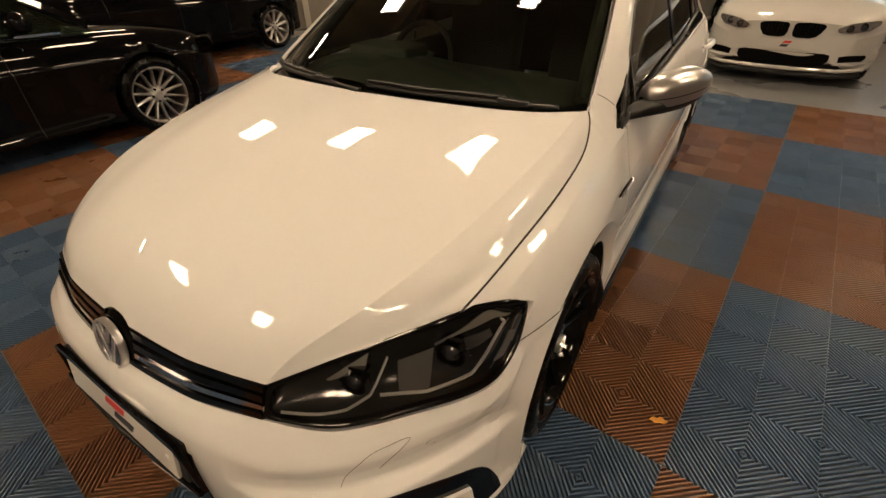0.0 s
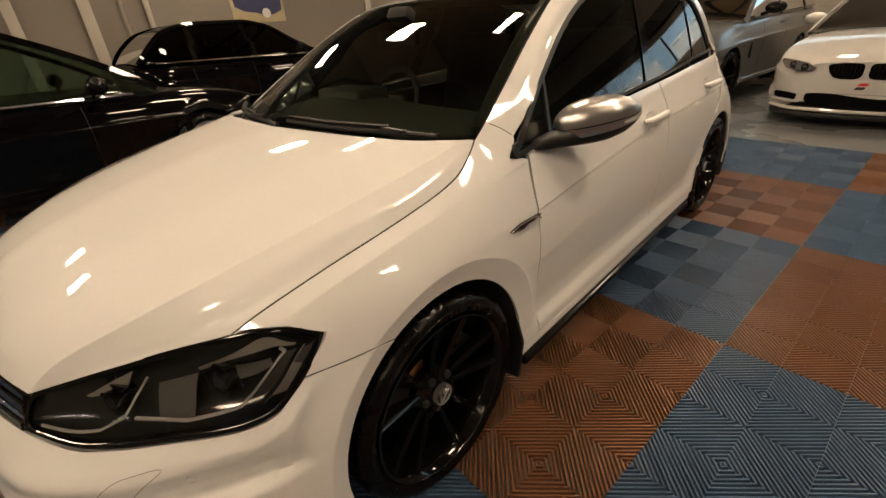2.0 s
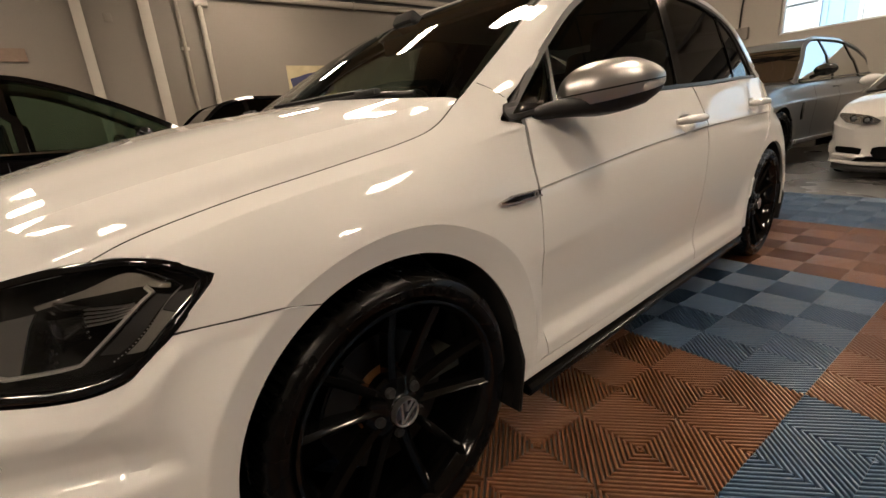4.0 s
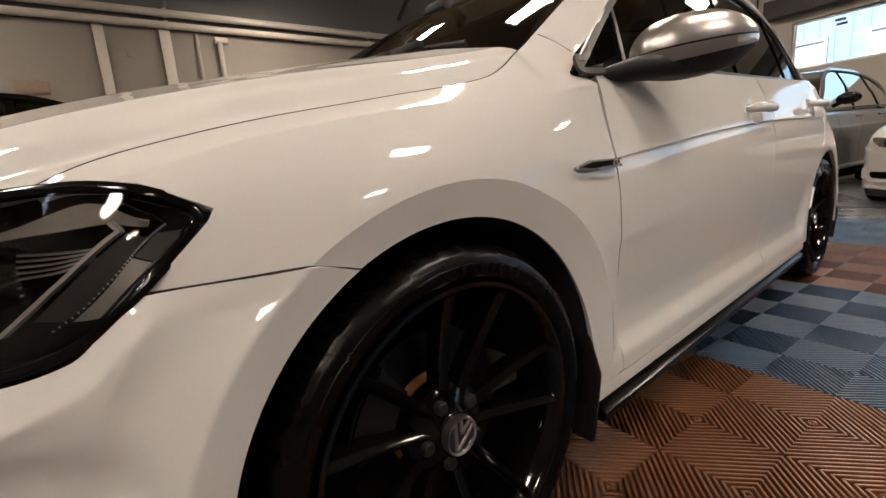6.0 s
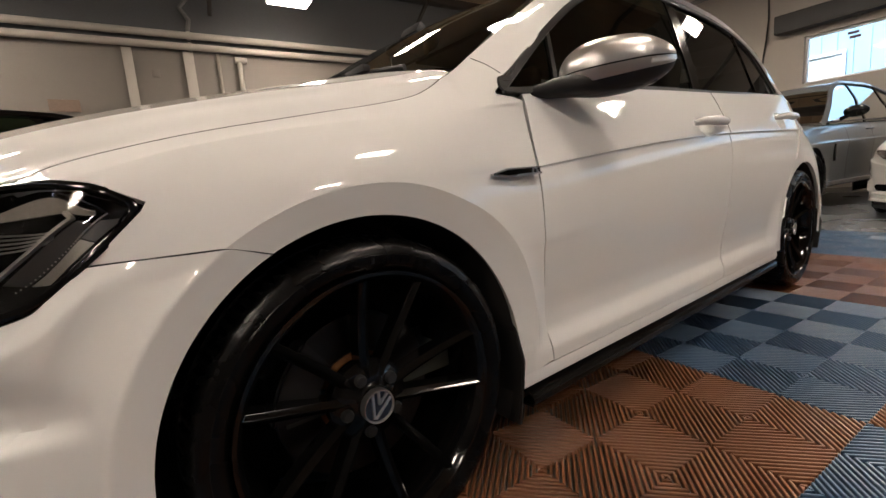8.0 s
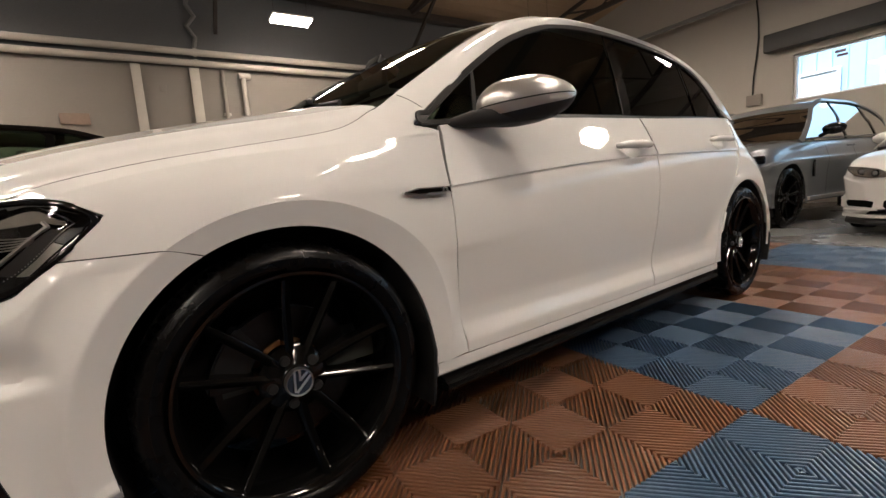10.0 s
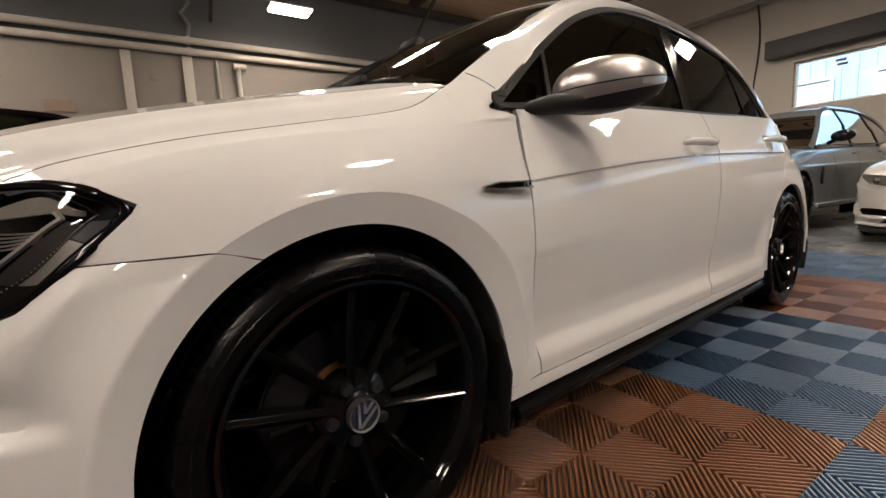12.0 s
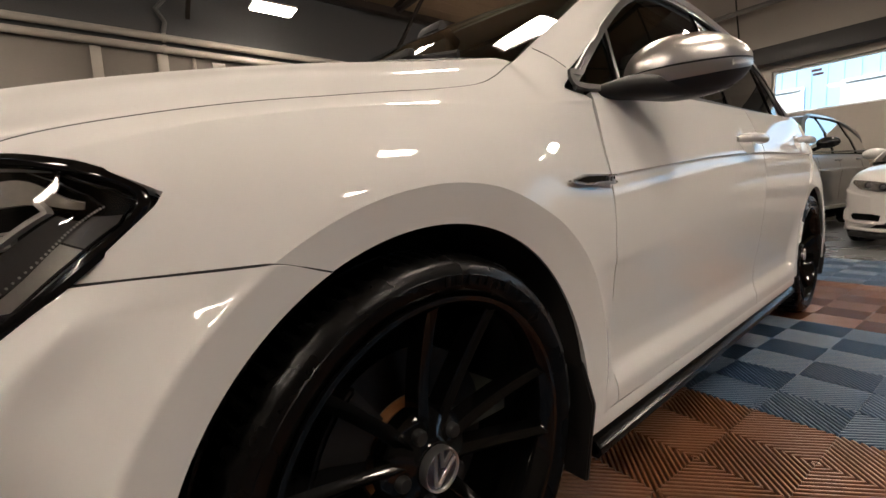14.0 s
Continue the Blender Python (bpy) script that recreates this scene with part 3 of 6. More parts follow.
window_top = fn((0.415, 0.93), (0.56, 1.035), (0.68, 1.118), (0.94, 1.268), (1.12, 1.339), (1.295, 1.386), (1.556, 1.412), (1.75, 1.416), (2.01, 1.411), (2.25, 1.390), (2.42, 1.355), (2.53, 1.31), (2.61, 1.22), (2.655, 1.06))
window_low = lambda y: belt_z(y) + 0.012
front_cut = fn((0.2, 0.494), (0.26, 0.488), (0.49, 0.472), (0.73, 0.468), (0.84, 0.471), (0.95, 0.484))
mid_cut = fn((0.26, 1.565), (0.31, 1.572), (0.53, 1.60), (0.77, 1.62), (0.9, 1.605), (1.0, 1.57))
rear_cut = fn((0.26, 2.205), (0.46, 2.262), (0.6, 2.36), (0.7, 2.44), (0.85, 2.51), (1.05, 2.53))
ARCH_R = 0.362
PILLAR_FOOT = (0.462, window_top(0.462) + 0.012)

BONNET_CUT = [(0.739, -0.452, 0.770), (0.753, -0.40, 0.793), (0.767, -0.30, 0.820), (0.776, -0.20, 0.841), (0.782, -0.10, 0.858), (0.785, 0.0, 0.875), (0.784, 0.10, 0.892), (0.777, 0.20, 0.915), (0.768, 0.25, 0.937), (0.753, 0.30, 0.966), (0.734, 0.339, 0.984)]
LAMP_TOP = [(0.464, -0.771, 0.690), (0.60, -0.615, 0.737), (0.732, -0.470, 0.773), (0.772, -0.413, 0.776), (0.807, -0.364, 0.768), (0.826, -0.326, 0.752), (0.831, -0.304, 0.732)]
LAMP_LOW = [(0.472, -0.806, 0.626), (0.60, -0.735, 0.603), (0.72, -0.608, 0.599), (0.79, -0.520, 0.597), (0.832, -0.446, 0.612), (0.844, -0.379, 0.660), (0.838, -0.327, 0.706), (0.831, -0.304, 0.732)]
ROOF_EDGE = [(0.728, 0.401, 1.026), (0.697, 0.56, 1.126), (0.648, 0.79, 1.264), (0.605, 1.02, 1.374), (0.600, 1.2, 1.420), (0.600, 1.5, 1.447), (0.598, 1.8, 1.447), (0.594, 2.2, 1.428), (0.586, 2.6, 1.366), (0.594, 2.85, 1.28), (0.607, 3.05, 1.165), (0.615, 3.2, 1.05)]


def both(name, grid, mat, parent, label="", flange=0.012, flip=False, angle=35, skip=None):
    """A panel and its mirror image."""
    return [part(name, sheet(grid, flange, flip, m, skip), mat, parent, label, angle) for m in (False, True)]


def arch(radius, start, stop, n, x, yc=0.005, zc=0.322):
    """Points over a wheel, from start to stop degrees (90 is the top)."""
    return [(x, yc - radius * math.cos(radians(a)), zc + radius * math.sin(radians(a))) for a in np.linspace(start, stop, n)]


shoulder_z = fn((-0.46, 0.752), (-0.36, 0.780), (-0.28, 0.803), (-0.2, 0.820), (-0.1, 0.837), (0.0, 0.850), (0.11, 0.861), (0.26, 0.876), (0.40, 0.893), (0.47, 0.900))
cut_x = fn(*[(p[1], p[0]) for p in BONNET_CUT], (0.401, 0.728), (0.5, 0.708))
cut_z = fn(*[(p[1], p[2]) for p in BONNET_CUT], (0.401, 1.026), (0.5, 1.088))
nose_in = fn((-0.46, -0.072), (-0.379, -0.042), (-0.304, -0.024), (-0.22, -0.012), (-0.1, -0.002), (0.0, 0.0))
nose_top = fn((-0.46, -0.075), (-0.413, -0.048), (-0.364, -0.028), (-0.304, -0.017), (-0.2, -0.006), (-0.1, -0.001), (0.0, 0.0))


crease_r = fn((20, 0.412), (60, 0.411), (80, 0.413), (92, 0.417), (105, 0.423), (118, 0.428), (130, 0.438), (145, 0.445), (160, 0.436), (185, 0.415))


def band(y, z):
    """Distance from the wheel's centre, the crease's distance on that ray, and how far the arch face leans in."""
    r = math.hypot(y - 0.005, z - 0.322)
    c = crease_r(math.degrees(math.atan2(z - 0.322, 0.005 - y)))
    return r, c, 0.20 * max(0.0, c - r)


def wing_x(y, z):
    """The front wing's half width: shoulder, flank and the flare round the wheel."""
    zs = shoulder_z(y)
    k = min(1.0, max(0.0, (z - 0.66) / 0.10))
    n = nose_in(y) * (1 - k) + nose_top(y) * k
    rear = min(1.0, max(0.0, (y - 0.18) / 0.26))
    rear = rear * rear * (3 - 2 * rear)
    xs = 0.823 + n + 0.011 * rear
    if z > zs:
        q = min(1.0, (z - zs) / max(cut_z(y) - zs, 0.01))
        return xs + (min(cut_x(y), xs - 0.004) - xs) * q**1.12
    flank = fn((0.22, 0.884), (0.292, 0.884), (0.348, 0.8675), (0.385, 0.866), (0.455, 0.8735), (0.555, 0.881), (0.63, 0.884), (zs - 0.13, 0.882), (zs - 0.075, 0.868), (zs - 0.03, 0.846), (zs, 0.823))
    x = flank(z) + n
    if rear > 0:
        x += (side_x(max(y, 0.42), z) - x) * rear
    r, c, lean = band(y, z)
    s = 1.0 if r < c else max(0.0, (c + 0.10 - r) / 0.10) ** 2.2
    lip = 0.891 + n * 0.35
    return x + max(0.0, lip - x) * s - lean


def golf_body(car):
    # bonnet: from the centre out to the cut line
    rows = [
        [(0, -0.838, 0.700), (0, -0.815, 0.745), (0, -0.70, 0.836), (0, -0.45, 0.921), (0, -0.15, 0.982), (0, 0.085, 1.014)],
        [(0.25, -0.823, 0.700), (0.262, -0.790, 0.750), (0.30, -0.65, 0.838), (0.36, -0.42, 0.908), (0.41, -0.12, 0.968), (0.44, 0.135, 1.010)],
        [(0.38, -0.795, 0.694), (0.41, -0.752, 0.750), (0.475, -0.60, 0.8245), (0.525, -0.40, 0.8835), (0.575, -0.10, 0.9445), (0.60, 0.20, 1.001)],
        [(0.459, -0.774, 0.688), (0.495, -0.720, 0.740), (0.585, -0.57, 0.810), (0.645, -0.40, 0.860), (0.694, -0.10, 0.920), (0.710, 0.14, 0.959), (0.714, 0.305, 0.991)],
        [(0.595, -0.628, 0.735), (0.660, -0.52, 0.778), (0.708, -0.38, 0.832), (0.745, -0.10, 0.894), (0.753, 0.10, 0.924), (0.744, 0.23, 0.955), (0.724, 0.328, 0.988)],
        [(p[0] - 0.0055, p[1], p[2] + 0.001) for p in BONNET_CUT],
    ]
    g = skin(rows, 60, 7, sharp=(3,))
    full = np.concatenate([g[::-1] * (-1, 1, 1), g[1:]])
    part("bonnet", sheet(full, 0.014, flip=True, creases=(14, 56)), PAINT_WHITE, car, "white gloss bonnet with a crease each side", 60)
    # front wing: laid out in side view, then given its width
    flat = lambda pts: [(p[-2], p[-1]) for p in pts]
    door = lambda z: front_cut(z) - 0.002
    spine = [(-0.305, 0.737), (-0.2, 0.780), (-0.05, 0.808), (0.12, 0.822), (0.30, 0.845), (0.42, 0.885), (door(0.908), 0.908)]
    shoulder = [(-0.362, 0.7685)] + [(y, shoulder_z(y)) for y in (-0.28, -0.2, -0.1, 0.05, 0.2, 0.32)] + [(0.452, 0.916)]
    top = spline([(0, *p) for p in flat(BONNET_CUT) + [(0.401, 1.026)]], 60)
    low = spline([(0, *p) for p in shoulder], 60)
    u = np.linspace(0, 1, 61)[:, None]

    def between(f, start, end):
        row = low + f * (top - low)
        return [tuple(p) for p in row + (np.array((0, *start)) - row[0]) * (1 - u) ** 8 + (np.array((0, *end)) - row[-1]) * u**8]

    upper = skin([[tuple(p) for p in top], between(0.6, (-0.424, 0.7762), PILLAR_FOOT), between(0.2, (-0.388, 0.7735), (0.404, 0.926)), [tuple(p) for p in low], [(0, *p) for p in spine]], 90, 7, sharp=(3,))
    edge = [(0, -0.379 + 0.076 * k / 8, 0.661 + 0.073 * k / 8) for k in range(8)] + [tuple(p) for p in upper[-1]] + [(0, door(z), z) for z in np.linspace(0.908, 0.264, 56)[1:]]
    edge = np.array(edge)
    way = np.r_[0, np.cumsum(np.linalg.norm(np.diff(edge, axis=0), axis=1))]
    way /= way[-1]
    at = lambda r, deg: np.array([0, 0.005 - r * math.cos(radians(deg)), 0.322 + r * math.sin(radians(deg))])
    lower = np.zeros((44, len(edge), 3))
    for j, (o, f) in enumerate(zip(edge, way)):
        crease, lip = at(crease_r(55.25 + 132.5 * f), 55.25 + 132.5 * f), at(ARCH_R + 0.010 * f**6, 63 + 126.5 * f)
        if f > 0.93:
            crease = lip + (o - lip) * min(0.95, 0.053 / max(np.linalg.norm(o - lip), 1e-4))
        for i in range(44):
            lower[i, j] = o + (crease - o) * i / 35 if i <= 35 else crease + (lip - crease) * (i - 35) / 8
    for grid in (upper, lower):
        for row in grid:
            for p in row:
                p[0] = wing_x(p[1], p[2])
    for m in (False, True):
        bm = sheet(upper, 0.0, creases=(21,), mirror=m)
        other = sheet(lower, 0.0, creases=(35,), mirror=m)
        me = bpy.data.meshes.new("joined")
        other.to_mesh(me)
        other.free()
        bm.from_mesh(me)
        bpy.data.meshes.remove(me)
        bmesh.ops.remove_doubles(bm, verts=bm.verts[:], dist=1e-5)
        bmesh.ops.recalc_face_normals(bm, faces=bm.faces[:])
        if sum(f.normal.x * f.calc_area() for f in bm.faces) * (-1 if m else 1) < 0:
            bmesh.ops.reverse_faces(bm, faces=bm.faces[:])
        rim(bm, 0.022)
        part("front_wing", bm, PAINT_WHITE, car, "white front wing with a flared wheel arch", 60)
    for s in (1, -1):
        # Black bars laid in the bonnet and door gaps stand in for their shade.
        part("bonnet_gap_shade", tube([(s * (x - 0.0026), y, z - 0.0006) for x, y, z in spline(BONNET_CUT, 60)], 0.0021, 6), MATT_BLACK, car)
        for cut, a, b in ((front_cut, 0.27, 0.90), (mid_cut, 0.27, 0.97), (rear_cut, 0.27, 1.02)):
            part("door_gap_shade", tube([(s * (side_x(cut(z), z) - 0.009), cut(z), z) for z in np.linspace(a, b, 24)], 0.006, 6), MATT_BLACK, car)
        seam = [(s * (wing_x(y, z) + 0.0002), y, z) for _, y, z in spline([(0, -0.379, 0.6600), (0, -0.31, 0.6612), (0, -0.2325, 0.6622), (0, -0.195, 0.654), (0, -0.160, 0.6435)], 30)]
        part("wing_seam", tube(seam, 0.0014, 6), MATT_BLACK, car)
        join = [(s * (wing_x(y, z) + 0.0004), y, z) for _, y, z in spline([(0, 0.405, 1.022), (0, 0.430, 1.006), (0, 0.458, 0.981)], 12)]
        part("pillar_seam", tube(join, 0.0010, 6), MATT_BLACK, car)
    # front bumper, half, then whole
    rows = [
        [(0, -0.872, 0.602), (0.25, -0.856, 0.607), (0.47, -0.808, 0.622), (0.60, -0.742, 0.600), (0.72, -0.615, 0.595), (0.79, -0.527, 0.593), (0.834, -0.448, 0.608), (0.843, -0.380, 0.6592), (0.862, -0.31, 0.6604), (0.884, -0.2325, 0.6617), (0.889, -0.162, 0.6432)],
        [(0, -0.895, 0.585), (0.25, -0.882, 0.588), (0.48, -0.825, 0.597), (0.62, -0.745, 0.576), (0.74, -0.615, 0.570), (0.806, -0.530, 0.566), (0.846, -0.450, 0.580), (0.860, -0.390, 0.620), (0.877, -0.265, 0.628), (0.889, -0.1975, 0.622)],
        [(0, -0.918, 0.535), (0.25, -0.906, 0.535), (0.50, -0.862, 0.535), (0.67, -0.746, 0.528), (0.775, -0.605, 0.523), (0.838, -0.488, 0.528), (0.868, -0.395, 0.545), (0.890, -0.275, 0.555)],
        [(0, -0.928, 0.44), (0.25, -0.917, 0.44), (0.52, -0.880, 0.44), (0.70, -0.758, 0.44), (0.80, -0.605, 0.44), (0.852, -0.485, 0.44), (0.873, -0.42, 0.44), (0.890, -0.345, 0.44)],
        [(0, -0.930, 0.34), (0.25, -0.920, 0.34), (0.53, -0.888, 0.34), (0.72, -0.762, 0.34), (0.815, -0.605, 0.34), (0.860, -0.48, 0.34), (0.876, -0.43, 0.34), (0.890, -0.358, 0.34)],
        [(0, -0.940, 0.215), (0.25, -0.922, 0.215), (0.54, -0.892, 0.215), (0.75, -0.768, 0.215), (0.84, -0.605, 0.215), (0.878, -0.49, 0.215), (0.889, -0.43, 0.22), (0.891, -0.345, 0.24)],
        [(0, -0.90, 0.19), (0.25, -0.885, 0.19), (0.54, -0.84, 0.19), (0.73, -0.725, 0.19), (0.82, -0.585, 0.195), (0.855, -0.48, 0.20), (0.87, -0.42, 0.205), (0.875, -0.345, 0.22)],
    ]
    g = skin(rows, 230, 12, sharp=(5,))
    for row in g:
        e = row[-1]
        if e[2] > 0.235:
            d = 0.005 - math.sqrt(max(0.0, ARCH_R**2 - (e[2] - 0.322) ** 2)) - e[1]
            row[:, 1] += d * np.linspace(0, 1, len(row)) ** 24
    groove = fn((0.435, 0.0), (0.452, 0.0), (0.468, 1.0), (0.49, 0.95), (0.515, 0.55), (0.54, 0.12), (0.56, 0.0))
    for row in g:
        for p in row:
            r, c, lean = band(p[1], p[2])
            k = min(1.0, max(0.0, (0.662 - p[2]) / 0.03))
            if p[0] > 0.7 and p[2] > 0.25:
                if r < c:
                    p[0] += max(0.0, 0.891 - p[0]) - lean
                else:
                    s = max(0.0, (c + 0.085 - r) / 0.085)
                    p[0] += (max(0.0, 0.891 - p[0]) * s**2.6 - 0.014 * k * s * (1 - s) * 2) if s else 0
            d = groove(p[2]) * 0.030 * min(1.0, max(0.0, (-0.40 - p[1]) / 0.10)) * min(1.0, max(0.0, (p[0] - 0.40) / 0.15))
            p[0] -= d * 0.75
            p[1] += d * 0.65
    full = np.concatenate([g[:, ::-1] * (-1, 1, 1), g[:, 1:]], axis=1)
    part("front_bumper", sheet(full, 0.015, flip=False), PAINT_WHITE, car, "white front bumper with sculpted corners", 50)
    return g


def golf_bumper_trim(car, g):
    """Dark inlays and small marks that follow the bumper's skin."""
    nrow, ncol = g.shape[0] - 1, g.shape[1] - 1

    def at(u, v, lift=0.003):
        i, j = min(int(v * nrow), nrow - 1), min(int(u * ncol), ncol - 1)
        a, b = v * nrow - i, u * ncol - j
        p = (1 - a) * ((1 - b) * g[i, j] + b * g[i, j + 1]) + a * ((1 - b) * g[i + 1, j] + b * g[i + 1, j + 1])
        a, b = max(i - 1, 0), max(j - 1, 0)
        n = np.cross(g[i + 1, b] - g[a, b], g[i, j + 1] - g[i, b])
        n = n / max(np.linalg.norm(n), 1e-6)
        n = n if n[0] * 0.6 - n[1] > 0 else -n
        return p + lift * n, n

    def patch(u0, u1, v0, v1, lift, cut=0.0):
        rows = []
        for v in np.linspace(v0, v1, 13):
            k = (v - v0) / (v1 - v0)
            rows.append([at(u, v, lift)[0] for u in np.linspace(u0 + cut * k, u1 - cut * 1.6 * k * k, 31)])
        return np.array(rows)

    # lower corner intake: black surround with a white blade inside
    v_top = fn((0.50, 0.465), (0.54, 0.478), (0.68, 0.50), (0.78, 0.55), (0.84, 0.60), (0.875, 0.68), (0.89, 0.76))

    def inlay(name, u0, u1, drop, low, lift, mat, flange, label):
        grid = np.array([[at(u, min(v_top(u) + drop, low - 0.004) + (low - min(v_top(u) + drop, low - 0.004)) * k, lift)[0] for u in np.linspace(u0, u1, 40)] for k in np.linspace(0, 1, 10)])
        both(name, grid, mat, car, label, flange)

    inlay("corner_intake", 0.50, 0.888, 0.0, 0.80, 0.003, GLOSS_BLACK, 0.006, "gloss black corner air intake")
    inlay("intake_blade", 0.55, 0.815, 0.095, 0.80, 0.012, PAINT_WHITE, 0.010, "white blade across the intake")
    # number plate in its black surround
    w = patch(0.0, 0.25, 0.42, 0.80, 0.003, 0.0)
    part("centre_intake", sheet(np.concatenate([w[:, ::-1] * (-1, 1, 1), w[:, 1:]], axis=1), 0.01), GLOSS_BLACK, car, "black lower grille behind the plate")
    turn = Matrix.Translation((0, -0.932, 0.457)) @ Matrix.Rotation(radians(-11), 4, "X")
    bm = boxed((0, 0.016, 0), (0.575, 0.022, 0.130), 0.006)
    bm.transform(turn)
    part("plate_carrier", bm, MATT_BLACK, car, "black plate carrier")
    bm = boxed((0, 0, 0), (0.525, 0.010, 0.112), 0.004)
    bm.transform(turn)
    plate = part("number_plate", bm, PLATE, car, "pale show plate with a red and a black stripe")
    for mat, dx, dz in ((RED, -0.008, 0.017), (BLACK_PRINT, 0.024, -0.017)):
        part("stripe", prism([(-0.045 + dx, dz - 0.012), (0.045 + dx, dz - 0.012), (0.058 + dx, dz + 0.012), (-0.032 + dx, dz + 0.012)], 0.002, turn @ Matrix.Translation((0, -0.005, 0)) @ Matrix.Rotation(radians(90), 4, "X")), mat, plate)
    for x in (-0.235, 0.235):
        bm = lathe([(0.0, 0.005), (0.007, 0.004), (0.010, 0.0)], 12, "x")
        bm.transform(turn @ Matrix.Translation((x, -0.0045, 0)) @ Matrix.Rotation(radians(-90), 4, "Z"))
        part("plate_screw", bm, PLATE, plate)
    for path, w in (([(-0.285, -0.002, 0.066), (0, -0.004, 0.067), (0.285, -0.002, 0.066), (0.298, -0.002, 0.055), (0.335, 0.018, -0.06)], 0.016), ([(-0.285, -0.002, 0.066), (-0.298, -0.002, 0.055), (-0.335, 0.018, -0.06)], 0.016), ([(-0.33, 0.012, -0.066), (0, -0.002, -0.068), (0.33, 0.012, -0.066)], 0.014)):
        bm = strip(np.concatenate([np.linspace(a, b, 8)[(1 if k else 0) :] for k, (a, b) in enumerate(zip(np.array(path), np.array(path)[1:]))]), (0, -1, 0.1), w, 0.010)
        bm.transform(turn)
        part("plate_surround", bm, GLOSS_BLACK, plate)
    # towing-eye cover and a parking sensor: thin grooves
    for m in (1, -1):
        loop = [(0.560, 0.45), (0.563, 0.36), (0.567, 0.29), (0.575, 0.25), (0.595, 0.228), (0.618, 0.212), (0.628, 0.218), (0.630, 0.25), (0.625, 0.33), (0.620, 0.40)]
        if m == 1:
            path = [at(u, v, 0.0004)[0] for u, v in spline([(a, b) for a, b in loop], 40)]
            part("tow_cover_seam", tube(path, 0.0008, 5), material("seam_shadow_grey", (0.22, 0.21, 0.195), 0.6), car)
        p, n = at(0.70, 0.345, 0.0)
        bm = lathe([(0.0095, -0.002), (0.0105, 0.0012), (0.0115, -0.002)], 24, "x")
        bm.transform(Matrix.Translation(Vector(p) * Vector((m, 1, 1)) if False else Vector((p[0] * m, p[1], p[2]))) @ Vector((n[0] * m, n[1], n[2])).to_track_quat("X", "Z").to_matrix().to_4x4())
        part("parking_sensor", bm, material("sensor_ring", (0.45, 0.44, 0.42), 0.4), car)


def emblem(name, radius, m, parent):
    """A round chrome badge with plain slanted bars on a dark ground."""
    bm = lathe([(0.0, 0.0), (radius * 0.9, 0.0), (radius * 0.95, -0.004), (radius * 0.95, -0.012), (0, -0.012)], 40, "x")
    bm.transform(m)
    disc = part(name, bm, BADGE_BLUE, parent, "round dark emblem with a chrome ring")
    bm = lathe([(radius * 0.88, -0.002), (radius * 0.9, 0.0035), (radius * 0.97, 0.0045), (radius, 0.0), (radius * 0.99, -0.012)], 40, "x")
    bm.transform(m)
    part("ring", bm, BADGE_CHROME, disc)
    for pts in (((-0.62, 0.6), (-0.05, -0.75)), ((0.62, 0.6), (0.05, -0.75)), ((-0.3, 0.8), (0.0, 0.12)), ((0.3, 0.8), (0.0, 0.12))):
        a, b = (Vector((0.0, p[0] * radius, p[1] * radius)) for p in pts)
        bm = strip([a, b], (1, 0, 0), radius * 0.17, 0.003)
        bm.transform(m)
        part("bar", bm, BADGE_CHROME, disc)


def golf_front(car):
    # grille: a dark band of slats between bonnet and bumper
    top = [(0, -0.828, 0.700), (0.25, -0.812, 0.700), (0.38, -0.785, 0.694), (0.462, -0.766, 0.688)]
    low = [(0, -0.862, 0.604), (0.25, -0.846, 0.609), (0.40, -0.815, 0.617), (0.470, -0.798, 0.624)]
    half = skin([[(x, y + 0.012, z) for x, y, z in top], [(x, y + 0.03, z) for x, y, z in low]], 24, 6)
    grille = part("grille", sheet(np.concatenate([half[:, ::-1] * (-1, 1, 1), half[:, 1:]], axis=1), 0.0), GLOSS_BLACK, car, "gloss black upper grille with a chrome line")
    a, b = np.array(top), np.array(low)
    for k, (f, r, mat, name) in enumerate(((0.14, 0.010, GLOSS_BLACK, "slat"), (0.42, 0.010, GLOSS_BLACK, "slat"), (0.70, 0.0075, CHROME, "chrome_strip"), (0.93, 0.009, GLOSS_BLACK, "slat"))):
        mid = a + (b - a) * f + (0, -0.002, 0)
        path = spline([(-x, y, z) for x, y, z in mid[::-1]] + [tuple(p) for p in mid[1:]], 40)
        part(name, strip(path, (0, -1, 0.25), r * 2.2, r), mat, grille)
    shroud = lathe([(0.0, -0.012), (0.074, -0.012), (0.084, -0.022), (0.086, -0.05)], 40, "x")
    turn = Matrix.Translation((0, -0.872, 0.645)) @ Matrix.Rotation(radians(-90), 4, "Z") @ Matrix.Rotation(radians(-12), 4, "Y")
    shroud.transform(turn)
    part("emblem_shroud", shroud, GLOSS_BLACK, car)
    emblem("emblem", 0.067, turn @ Matrix.Translation((0.003, 0, 0)), car)


